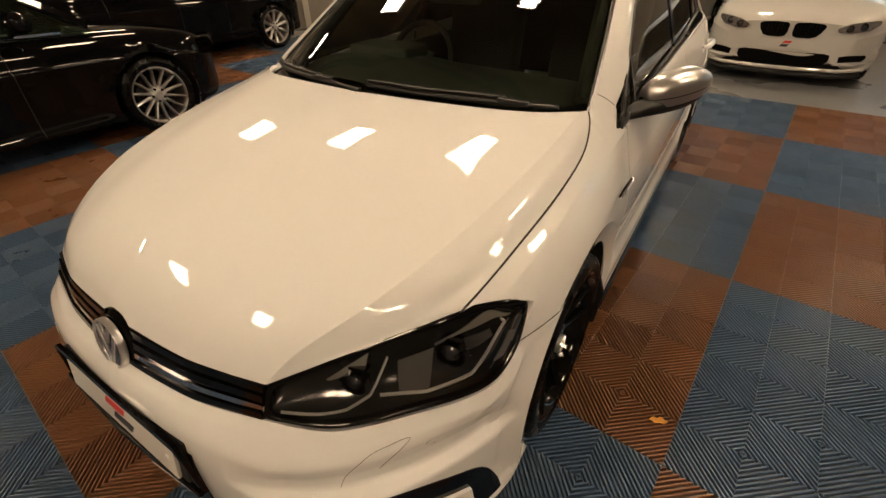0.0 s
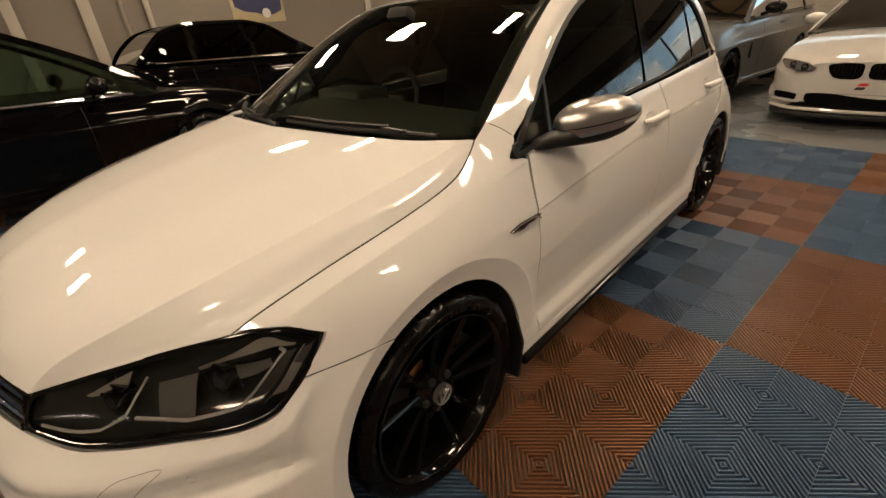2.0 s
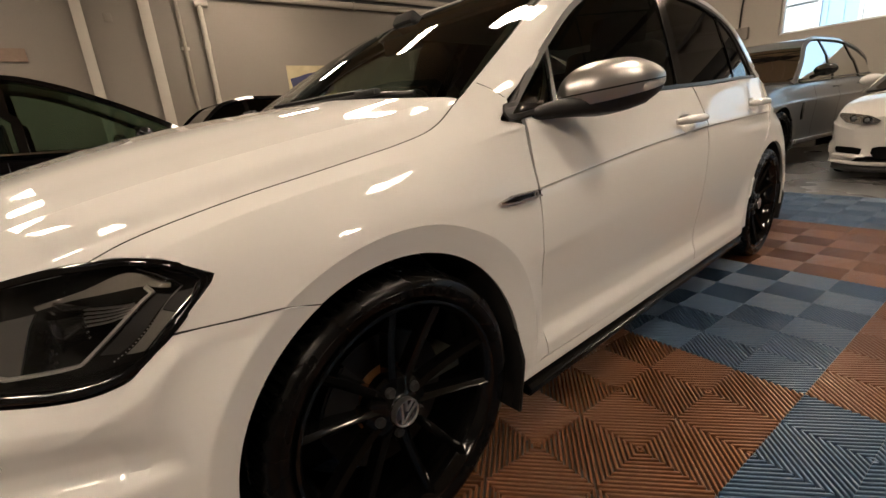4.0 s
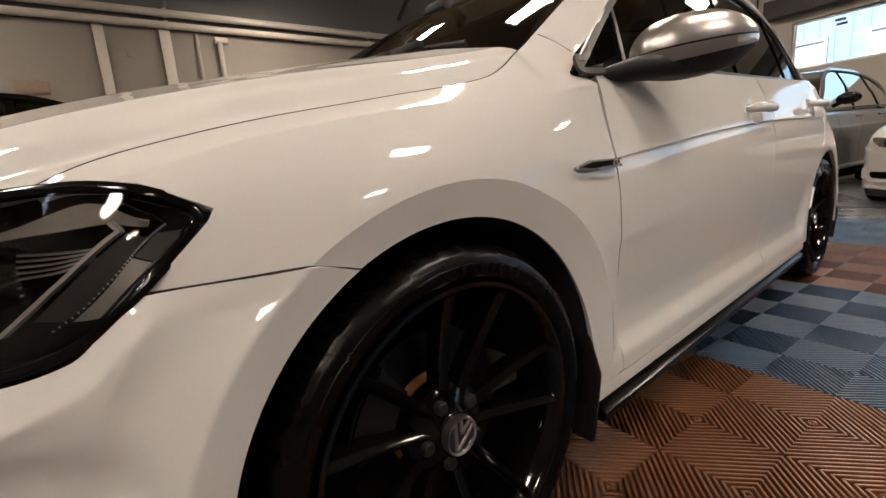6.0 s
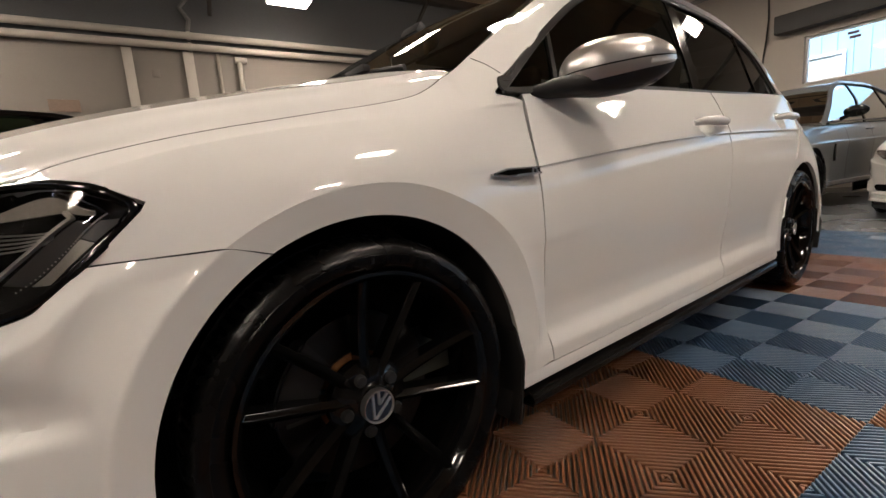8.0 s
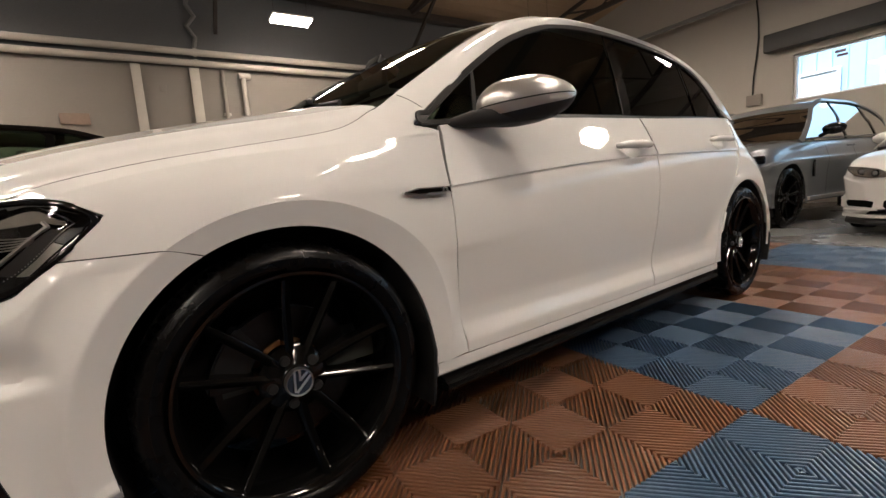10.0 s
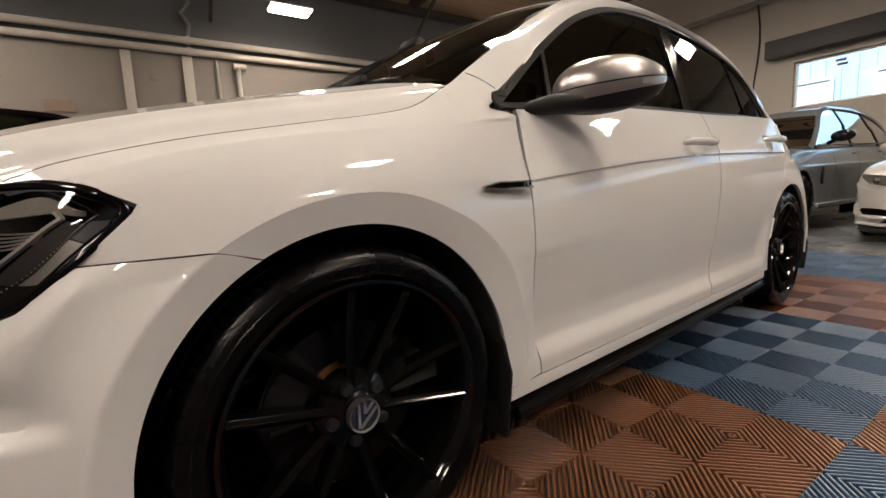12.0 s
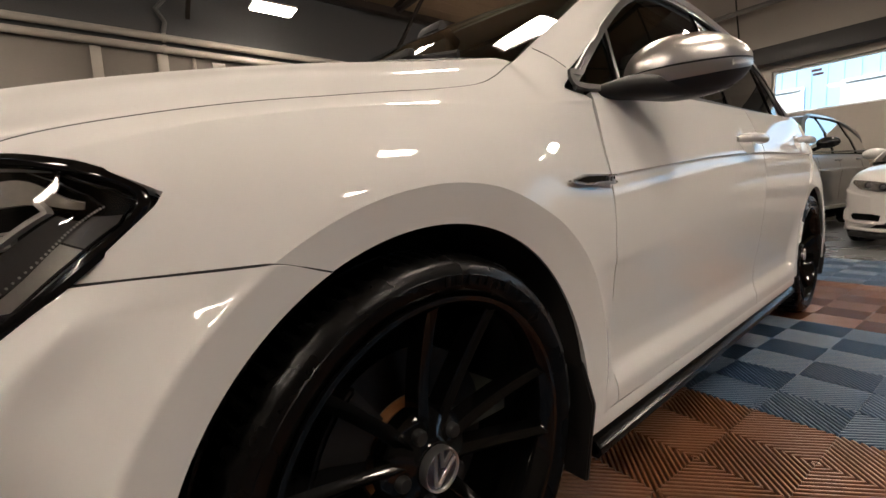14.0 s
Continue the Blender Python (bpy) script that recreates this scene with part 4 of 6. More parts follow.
def headlight(car, m):
    """One lamp: black bowl, reflectors, light strips and a clear cover in a gloss rim."""
    s = (-1, 1, 1) if m else (1, 1, 1)
    top, low = spline(LAMP_TOP, 40), spline(LAMP_LOW, 40)
    mid = (top + low) / 2
    axis = np.array([0.72, -0.69, 0.05])
    bulge = np.sin(np.linspace(0, math.pi, 41))[:, None]
    cover = skin([top, mid + bulge * 0.014 * axis, low], 40, 8)

    def at(u, v, depth=0.0):
        i, j = min(v * 16, 15.999), min(u * 40, 39.999)
        a, b = i - int(i), j - int(j)
        i, j = int(i), int(j)
        p = (1 - a) * ((1 - b) * cover[i, j] + b * cover[i, j + 1]) + a * ((1 - b) * cover[i + 1, j] + b * cover[i + 1, j + 1])
        return (p - depth * axis) * s

    lamp = part("headlight", sheet(np.array([[at(u, v, 0.012 + 0.055 * (math.sin(math.pi * v) * min(1, 5 * u, 5 * (1 - u))) ** 0.5) * s for u in np.linspace(0, 1, 41)] for v in np.linspace(0, 1, 17)]), 0.0, flip=True, mirror=m), LAMP_BOWL, car, "dark headlight with clear cover and chrome light strips")
    part("cover", sheet(cover, 0.004, flip=True, mirror=m), CLEAR, lamp, "clear polished lamp cover")
    n = tuple(axis * s)
    # rounded gloss rim round the cover
    loop = np.concatenate([spline(LAMP_TOP, 60)[:-1], spline(LAMP_LOW, 60)[::-1][:-1], (low[0] + np.linspace(0, 1, 9)[:, None] * (top[0] - low[0]))])
    loop = np.array([loop[(np.arange(-2, 3) + k) % (len(loop) - 1)].mean(0) for k in range(len(loop))])
    spread = fn((0, 0.12), (0.2, 0.3), (0.8, 0.8), (1, 0.93))
    ring = []
    for p in loop:
        k = int(np.argmin(np.linalg.norm((top + low) / 2 - p, axis=1)))
        aim = cover[8, int(40 * spread(k / 40))]
        d = aim - p
        d /= max(np.linalg.norm(d), 1e-6)
        ring.append([p + 0.001 * axis, p + 0.005 * d + 0.004 * axis, p + 0.011 * d + 0.002 * axis, p + 0.0145 * d - 0.008 * axis])
    part("rim", sheet(np.array(ring), 0.0, mirror=m), GLOSS_BLACK, lamp, "gloss black lamp rim", 60)

    def run(pts, steps=9):
        p = np.array(pts, float)
        return np.concatenate([np.linspace(a, b, steps)[(1 if k else 0) :] for k, (a, b) in enumerate(zip(p, p[1:]))])

    def ribbon(name, pts, w, t, mat, depth):
        part(name, strip([at(u, v, depth) for u, v in run(pts)], n, w, t), mat, lamp)

    def facet(name, upper, lower, mat, d0, d1, rows=6):
        a, b = spline(upper, 20), spline(lower, 20)
        grid = [[at(*(p + (q - p) * k), d0 + (d1 - d0) * k) * s for p, q in zip(a, b)] for k in np.linspace(0, 1, rows)]
        part(name, sheet(np.array(grid), 0.003, flip=True, mirror=m), mat, lamp)

    # light signatures: low lines that kink upwards
    ribbon("light_strip", [(0.05, 0.88), (0.162, 0.84), (0.25, 0.80), (0.331, 0.656), (0.412, 0.25)], 0.0046, 0.005, ACRYLIC, 0.014)
    ribbon("light_strip", [(0.36, 0.69), (0.50, 0.82), (0.66, 0.78), (0.769, 0.57), (0.852, 0.40), (0.836, 0.315)], 0.0052, 0.006, ACRYLIC, 0.014)
    facet("reflector_panel", [(0.58, 0.28), (0.675, 0.235), (0.781, 0.145), (0.888, 0.375)], [(0.58, 0.32), (0.68, 0.285), (0.80, 0.30), (0.882, 0.425)], LAMP_BRONZE, 0.015, 0.021)
    facet("reflector_panel", [(0.20, 0.34), (0.27, 0.24), (0.35, 0.16)], [(0.21, 0.40), (0.28, 0.38), (0.335, 0.34)], LAMP_BRONZE, 0.018, 0.026)
    facet("inner_panel", [(0.445, 0.36), (0.51, 0.35), (0.575, 0.34)], [(0.415, 0.80), (0.46, 0.83), (0.51, 0.84)], LAMP_GREY, 0.022, 0.022)
    facet("slope_panel", [(0.70, 0.75), (0.775, 0.60), (0.858, 0.44)], [(0.72, 0.80), (0.79, 0.72), (0.878, 0.54)], LAMP_GREY, 0.014, 0.026)
    # dotted guide round the outer end, with the textured marker beside it
    guide = [(0.815, 0.12), (0.86, 0.20), (0.90, 0.328), (0.919, 0.469)]
    ribbon("guide_line", guide, 0.0025, 0.003, DARK_CHROME, 0.010)
    ribbon("guide_line", [(0.84, 0.09), (0.93, 0.26), (0.968, 0.47), (0.931, 0.755), (0.862, 0.835), (0.775, 0.905)], 0.0022, 0.003, DARK_CHROME, 0.008)
    facet("side_marker", [(0.855, 0.66), (0.81, 0.745), (0.745, 0.82)], [(0.875, 0.80), (0.835, 0.855), (0.785, 0.895)], SIDELIGHT, 0.013, 0.013)
    facet("side_marker", [(0.90, 0.53), (0.88, 0.60), (0.858, 0.655)], [(0.945, 0.66), (0.915, 0.755), (0.878, 0.80)], LAMP_GREY, 0.013, 0.013)
    for u, v in spline([(0.919, 0.469), (0.88, 0.595), (0.838, 0.703), (0.785, 0.77), (0.725, 0.828)], 33):
        bm = bmesh.new()
        bmesh.ops.create_icosphere(bm, subdivisions=1, radius=0.0013, matrix=Matrix.Translation(Vector(at(u, v, 0.008))))
        part("light_dot", bm, ACRYLIC, lamp)
    for k in range(5):
        ribbon("cooling_fin", [(0.685, 0.38 + 0.032 * k), (0.735, 0.41 + 0.028 * k), (0.79, 0.445 + 0.018 * k)], 0.0026, 0.006, SATIN, 0.030)
    for u, v, r in ((0.30, 0.50, 0.026), (0.635, 0.50, 0.030)):
        c = Vector(at(u, v, 0.040))
        face = Matrix.Translation(c) @ Vector((0.25 * s[0], -0.96, 0.0)).to_track_quat("X", "Z").to_matrix().to_4x4()
        bm = lathe([(r * 1.15, 0.022), (r * 1.05, 0.02), (r * 0.95, 0.004), (r * 0.9, -0.01)], 28, "x")
        bm.transform(face)
        part("bezel", bm, DARK_CHROME, lamp)
        bm = lathe([(0.0, 0.026), (r * 0.4, 0.023), (r * 0.75, 0.013), (r * 0.92, 0.0), (0, -0.005)], 28, "x")
        bm.transform(face)
        part("projector_lens", bm, LAMP_LENS, lamp)
        bm = boxed((0, 0, 0), (r * 1.2, r * 1.5, 0.008), 0.003)
        bm.transform(Matrix.Translation(at(u + 0.015, v - 0.17, 0.028)) @ face.to_3x3().to_4x4() @ Matrix.Rotation(radians(-20), 4, "Y"))
        part("chrome_hood", bm, DARK_CHROME, lamp)
        for k in range(4):
            bm = boxed((0, 0, 0), (0.004, 0.010, 0.003), 0.001)
            bm.transform(Matrix.Translation(at(u + 0.045, v - 0.04 + 0.045 * k, 0.026)) @ face.to_3x3().to_4x4())
            part("chrome_rib", bm, CHROME, lamp)


def golf_sides(car):
    doors = {}
    for m in (False, True):
        s = -1 if m else 1
        front = part("front_door", sheet(side_panel(lambda z: front_cut(z) + 0.0025, lambda z: mid_cut(z) - 0.0025, 130, (1.415, 0.853)), 0.012, flip=True, mirror=m), PAINT_WHITE, car, "white front door with a sharp crease line", 22)
        rear = part("rear_door", sheet(side_panel(lambda z: mid_cut(z) + 0.0025, lambda z: rear_cut(z) - 0.0025, 90, (2.26, 0.89), True), 0.012, flip=True, mirror=m), PAINT_WHITE, car, "white rear door", 22)
        doors[m] = front, rear
        part("rear_wing", sheet(rear_wing_grid(), 0.008, mirror=m), PAINT_WHITE, car, "white rear wing with wheel arch", 30)
        # sill and its black blade
        ys = np.linspace(0.375, 2.235, 40)
        sill = np.array([[(x + 0.0 * y, y, z) for y in ys] for x, z in ((0.884, 0.259), (0.887, 0.245), (0.884, 0.226), (0.868, 0.213), (0.83, 0.210))])
        part("sill", sheet(sill, 0.006, flip=False, mirror=m), PAINT_WHITE, car, "white sill under the doors")
        blade = np.array([[(x, y, z + 0.012 * (y - 0.4) / 1.8) for y in np.linspace(0.40, 2.225, 40)] for x, z in ((0.850, 0.209), (0.874, 0.203), (0.890, 0.190), (0.893, 0.178), (0.885, 0.168), (0.84, 0.165))])
        part("side_skirt", sheet(blade, 0.006, flip=False, mirror=m), SKIRT_BLACK, car, "black side skirt blade")
        # frame over the windows, from pillar base to tail
        wy = [0.462, 0.56, 0.66, 0.73, 0.96, 1.21, 1.53, 1.72, 1.92, 2.15, 2.36, 2.50, 2.58, 2.63, 2.67]
        inner = [(house_x(y, window_top(y)) + 0.004, y, window_top(y) + 0.012) for y in wy]
        inner[0] = (wing_x(*PILLAR_FOOT), *PILLAR_FOOT)
        inner[-1] = (0.775, 2.68, 1.040)
        e, w = np.array(ROOF_EDGE), np.array(inner)
        mid = []
        for k in np.linspace(0, 1, 9):
            a, b = spline(ROOF_EDGE, 8)[int(k * 8)], spline(inner, 8)[int(k * 8)]
            mid.append(tuple((a + b) / 2 + np.array([0.014, 0, 0.006])))
        foot = (np.array(ROOF_EDGE[0]) + np.array(inner[0])) / 2
        mid[0] = (wing_x(foot[1], foot[2]) + 0.0004, foot[1], foot[2])
        part("roof_pillar_frame", sheet(skin([inner, mid, ROOF_EDGE], 90, 5), 0.012, flip=True, mirror=m), PAINT_WHITE, car, "white pillars and roof rail", 60)

        def pane(name, yb0, yb1, yt0, yt1, mat, parent, lift=-0.004, n=24):
            rows = []
            for v in np.linspace(0, 1, 13):
                row = []
                for u in np.linspace(0, 1, n + 1):
                    yb, yt = yb0 + (yb1 - yb0) * u, yt0 + (yt1 - yt0) * u
                    a = np.array([yb, window_low(yb)])
                    b = np.array([yt, max(window_top(yt), window_low(yt) + 0.002)])
                    y, z = a + (b - a) * v
                    row.append((house_x(y, z) + lift, y, z))
                rows.append(row)
            return part(name, sheet(np.array(rows), 0.004, flip=True, mirror=m), mat, parent)

        quarter = pane("quarter_light", 0.432, 0.625, 0.432, 0.68, SIDE_GLASS, front)
        pane("window", 0.645, 1.503, 0.70, 1.648, SIDE_GLASS, front)
        pane("window", 1.583, 2.27, 1.738, 2.370, PRIVACY, rear)
        pane("quarter_light", 2.29, 2.652, 2.39, 2.654, PRIVACY, rear)
        pane("pillar_cover", 1.505, 1.581, 1.650, 1.736, GLOSS_BLACK, rear, -0.001, 6)
        pane("window_divider", 0.626, 0.644, 0.681, 0.699, TRIM_BLACK, front, 0.004, 3)
        pane("window_divider", 2.271, 2.289, 2.371, 2.389, GLOSS_BLACK, rear, 0.002, 3)
        pane("door_edge_trim", 1.500, 1.508, 1.645, 1.653, DARK_CHROME, front, 0.003, 2)
        # rubber surround
        up = [(house_x(y, window_top(y)) + 0.002, y, window_top(y) + 0.002) for y in np.linspace(0.418, 2.653, 110)]
        low = [(house_x(y, window_low(y)) + 0.005, y, window_low(y) - 0.004) for y in np.linspace(0.418, 2.66, 60)]
        nose = spline([(0, y, z) for y, z in ((0.50, window_low(0.50) - 0.004), (0.455, window_low(0.455) - 0.004), (0.425, 0.931), (0.413, 0.941), (0.420, 0.957), (0.450, window_top(0.450) + 0.004), (0.50, window_top(0.50) + 0.004))], 30)
        part("window_seal", strip([(s * (house_x(y, z) + 0.006), y, z) for _, y, z in nose], (s * 0.95, 0, 0.25), 0.015, 0.006), TRIM_BLACK, car)
        part("window_seal", strip([(x * s, y, z) for x, y, z in up], (s * 0.9, 0, 0.3), 0.024, 0.006), TRIM_BLACK, car)
        part("window_seal", strip([(x * s, y, z) for x, y, z in low], (s, 0, 0.2), 0.016, 0.006), TRIM_BLACK, car)
        for door, y0, z0, lx in ((front, 1.425, 0.868, 0.872), (rear, 2.27, 0.905, 0.876)):
            hold = [(lx + dx, y0 + dy, z0 + dz) for dx, dy, dz in ((0.004, -0.118, -0.004), (0.024, -0.100, -0.001), (0.034, -0.05, 0.002), (0.036, 0.02, 0.003), (0.033, 0.075, 0.003), (0.02, 0.105, 0.002), (0.004, 0.115, 0.0))]
            path = spline(hold, 24)
            bm = tube([(0, 0, 0)] * 0 + [tuple(p * (s, 1, 1)) for p in path], [0.009 + 0.008 * math.sin(math.pi * k / 24) ** 0.5 for k in range(25)], 14)
            part("door_handle", bm, PAINT_WHITE, door, "body-coloured bar handle")
        # wing badge: a dark chrome blade
        blade = [(0.0, 0.0), (0.05, 0.012), (0.155, 0.012), (0.158, -0.004), (0.05, -0.008)]
        lie = Matrix(((0, 0, s, s * 0.8805), (1, 0, 0, 0.302), (0, 1, 0, 0.738), (0, 0, 0, 1)))
        badge = part("wing_badge", prism(blade, 0.006, lie @ Matrix.Rotation(radians(-1.6), 4, "Y"), 0.0015), GLOSS_BLACK, car, "slim dark badge with chrome edge")
        lie2 = lie @ Matrix.Rotation(radians(-1.6), 4, "Y")
        bm = strip([(0.0, 0.0, 0.0072), (0.05, 0.010, 0.0072), (0.155, 0.0105, 0.0072)], (0, 0, 1), 0.0038, 0.003)
        bm.transform(lie2)
        part("badge_edge", bm, BADGE_CHROME, badge)
        bm = strip([(0.004, -0.001, 0.0072), (0.05, -0.006, 0.0072), (0.157, -0.003, 0.0072)], (0, 0, 1), 0.0048, 0.003)
        bm.transform(lie2)
        part("badge_edge", bm, BADGE_CHROME, badge)
        bm = strip([(0.128, -0.001, 0.0075), (0.130, 0.009, 0.0075), (0.142, 0.008, 0.0075), (0.139, 0.003, 0.0075), (0.146, -0.001, 0.0075)], (0, 0, 1), 0.0034, 0.003)
        bm.transform(lie2)
        part("badge_mark", bm, BADGE_CHROME, badge)
    return doors


def golf_top(car):
    e = np.array(ROOF_EDGE)
    edge = [tuple(p) for p in e[3:9]] + [(0.575, 2.78, 1.325)]
    rows = [[(x - 0.004, y, z + 0.001) for x, y, z in edge], [(0.50, 0.985, 1.388), (0.51, 1.25, 1.435), (0.51, 1.7, 1.453), (0.50, 2.2, 1.44), (0.49, 2.6, 1.402), (0.48, 2.9, 1.35)], [(0.28, 0.945, 1.402), (0.28, 1.25, 1.449), (0.28, 1.7, 1.465), (0.28, 2.3, 1.448), (0.28, 3.0, 1.375)], [(0, 0.93, 1.405), (0, 1.25, 1.452), (0, 1.7, 1.469), (0, 2.3, 1.452), (0, 3.03, 1.38)]]
    g = skin(rows, 40, 5)
    part("roof", sheet(np.concatenate([g, g[-2::-1] * (-1, 1, 1)]), 0.012, flip=True), PAINT_WHITE, car, "white roof panel", 60)
    rows = [[(0.722, 0.378, 0.985), (0.688, 0.56, 1.105), (0.641, 0.79, 1.25), (0.598, 1.01, 1.362)], [(0.60, 0.252, 0.984), (0.575, 0.505, 1.138), (0.53, 0.76, 1.285), (0.495, 0.975, 1.382)], [(0.36, 0.145, 0.980), (0.34, 0.44, 1.155), (0.31, 0.72, 1.305), (0.29, 0.943, 1.397)], [(0, 0.115, 0.980), (0, 0.41, 1.16), (0, 0.70, 1.312), (0, 0.928, 1.401)]]
    g = skin(rows, 30, 5)
    screen = part("windscreen", sheet(np.concatenate([g, g[-2::-1] * (-1, 1, 1)]), 0.004, flip=True), SCREEN, car, "tinted windscreen reflecting the ceiling lights")
    for x in (1, -1):
        part("screen_seal", strip([(x * p[0], p[1] - 0.004, p[2] + 0.002) for p in spline(rows[0], 30)], (x * 0.5, -0.6, 0.6), 0.014, 0.006), TRIM_BLACK, screen)
    part("mirror_pod", boxed((0, 0.80, 1.325), (0.13, 0.12, 0.05), 0.015, Matrix.Rotation(radians(-32), 4, "X")), MATT_BLACK, screen)
    # scuttle between bonnet and screen, with wipers
    back = [(0, 0.10, 0.975), (0.36, 0.13, 0.972), (0.60, 0.215, 0.968), (0.705, 0.335, 0.965)]
    far = [(0, 0.20, 0.985), (0.36, 0.225, 0.985), (0.60, 0.31, 0.985), (0.72, 0.42, 0.99)]
    front = [(x, y - 0.05, z - 0.02) for x, y, z in back]
    g = skin([front, back, far], 24, 4)
    part("scuttle", sheet(np.concatenate([g[:, ::-1] * (-1, 1, 1), g[:, 1:]], axis=1), 0.0), MATT_BLACK, car, "black plastic scuttle panel")
    for arm in ([(0.66, 0.26, 1.006), (0.50, 0.205, 1.014), (0.2, 0.17, 1.014), (-0.02, 0.165, 1.016)], [(-0.02, 0.12, 1.008), (-0.25, 0.15, 1.016), (-0.5, 0.215, 1.016), (-0.62, 0.28, 1.02)]):
        w = part("wiper", tube(spline(arm, 24), 0.008, 8), MATT_BLACK, car, "black wiper arm at rest")
        part("blade", strip([(x, y + 0.012, z + 0.006) for x, y, z in spline(arm[1:], 20)], (0, -0.5, 1), 0.012, 0.014), MATT_BLACK, w)
        part("pivot_cap", boxed(Vector(arm[1]) + Vector((0.03, 0, 0.006)), (0.10, 0.022, 0.018), 0.006), MATT_BLACK, w)
    # tail
    rows = [[(0.578, 2.80, 1.295), (0.592, 3.0, 1.19), (0.602, 3.2, 1.03), (0.615, 3.33, 0.85), (0.67, 3.36, 0.5), (0.70, 3.33, 0.26)], [(0.40, 2.98, 1.345), (0.42, 3.18, 1.15), (0.44, 3.31, 1.0), (0.45, 3.39, 0.8), (0.45, 3.42, 0.5), (0.45, 3.38, 0.26)], [(0, 3.035, 1.375), (0, 3.22, 1.17), (0, 3.35, 1.0), (0, 3.42, 0.8), (0, 3.45, 0.5), (0, 3.40, 0.26)]]
    g = skin(rows, 30, 5)
    part("tailgate", sheet(np.concatenate([g, g[-2::-1] * (-1, 1, 1)]), 0.01, flip=True), PAINT_WHITE, car, "white tailgate")


def door_mirror(car, m):
    """A door mirror: silver cap over a silver band, black below, on a broad black arm."""
    s = -1 if m else 1
    fold = Matrix.Translation((0.930, 0.742, 0.988)) @ Matrix.Rotation(math.atan2(0.83, 0.56), 4, "Z") @ Matrix.Rotation(radians(-3), 4, "Y")
    top = fn((-1, 0.04), (-0.985, 0.25), (-0.94, 0.46), (-0.82, 0.72), (-0.62, 0.92), (-0.35, 1.0), (0.0, 0.99), (0.3, 0.90), (0.6, 0.66), (0.85, 0.36), (0.97, 0.14), (1, 0.02))
    low = fn((-1, -0.40), (-0.95, -0.55), (-0.7, -0.80), (-0.2, -0.96), (0.3, -0.90), (0.7, -0.66), (0.93, -0.32), (1, -0.06))
    band_low = fn((-1, -0.38), (-0.6, -0.42), (0.3, -0.36), (0.8, -0.26), (1, -0.03))
    deep = fn((-1, 0.30), (-0.96, 0.55), (-0.8, 0.80), (-0.4, 0.98), (0.1, 1.0), (0.6, 0.80), (0.85, 0.52), (1, 0.06))

    def at(x, y, z):
        p = fold @ Vector((0.155 * x, y + 0.016 * x * x, 0.072 * z + 0.010 * x))
        return s * p.x, p.y, p.z

    def ring(x, a, grow=0.0):
        """A point of the section at x: a runs from the front (0) over the top (pi / 2) to the glass side (pi)."""
        c, d = math.cos(a), math.sin(a)
        q = (abs(c) ** 2.3 + abs(d) ** 2.3) ** (-1 / 2.3)
        h = top(x) if d >= 0 else -low(x)
        return at(x, -c * q * (0.064 if c > 0 else 0.030) * deep(x) - (grow if c > 0 else -grow), d * q * h + grow * 12 * d)

    xs = -np.cos(np.linspace(0, math.pi, 41))
    cap = [[ring(x, a, 0.0012) for a in np.linspace(0.03, math.pi, 21)] for x in xs]
    under = [[ring(x, a) for a in np.linspace(0.03, -math.pi, 25)] for x in xs]
    body = part("door_mirror", sheet(np.array(under), 0.0, flip=bool(m)), MATT_BLACK, car, "door mirror with satin silver cap and black base")
    part("silver_cap", sheet(np.array(cap), 0.003, flip=bool(m)), SATIN, body, "satin silver mirror cap", 50)

    def belt(x, f, grow):
        """A point f of the way down the band below the cap."""
        z = -0.03 + (band_low(x) + 0.03) * f
        d = min(0.999, z / low(x))
        c = (1 - d**2.3) ** (1 / 2.3)
        return at(x, -c * 0.064 * deep(x) - grow, z)

    part("lower_band", sheet(np.array([[belt(x, f, 0.0016) for f in np.linspace(0, 1, 6)] for x in xs]), 0.002, flip=bool(m)), SATIN, body, "satin silver band with a fine groove above", 50)
    part("indicator", sheet(np.array([[belt(x, f, 0.003) for f in np.linspace(0.22, 0.66, 4)] for x in np.linspace(0.30, 0.985, 16)]), 0.001, flip=bool(m)), ACRYLIC, body, "slim clear indicator strip")
    # arm: a broad wedge that narrows under the housing
    spots = [((0.792, 0.525, 0.930), 0.026, 0.012), ((0.818, 0.556, 0.935), 0.030, 0.018), ((0.850, 0.604, 0.943), 0.036, 0.025), ((0.890, 0.672, 0.945), 0.042, 0.028), ((0.930, 0.745, 0.944), 0.044, 0.024), ((0.972, 0.815, 0.950), 0.030, 0.012)]
    line = spline([p + (w, h) for p, w, h in spots], 20)
    rings = []
    for x, y, z, w, h in line:
        row = []
        for a in np.linspace(0, 2 * math.pi, 21):
            c, d = math.cos(a), math.sin(a)
            q = (abs(c) ** 3 + abs(d) ** 3) ** (-1 / 3)
            row.append((s * (x + 0.83 * w * c * q), y - 0.56 * w * c * q, z + h * d * q))
        rings.append(row)
    part("arm", sheet(np.array(rings), 0.0, flip=bool(m)), MATT_BLACK, body)


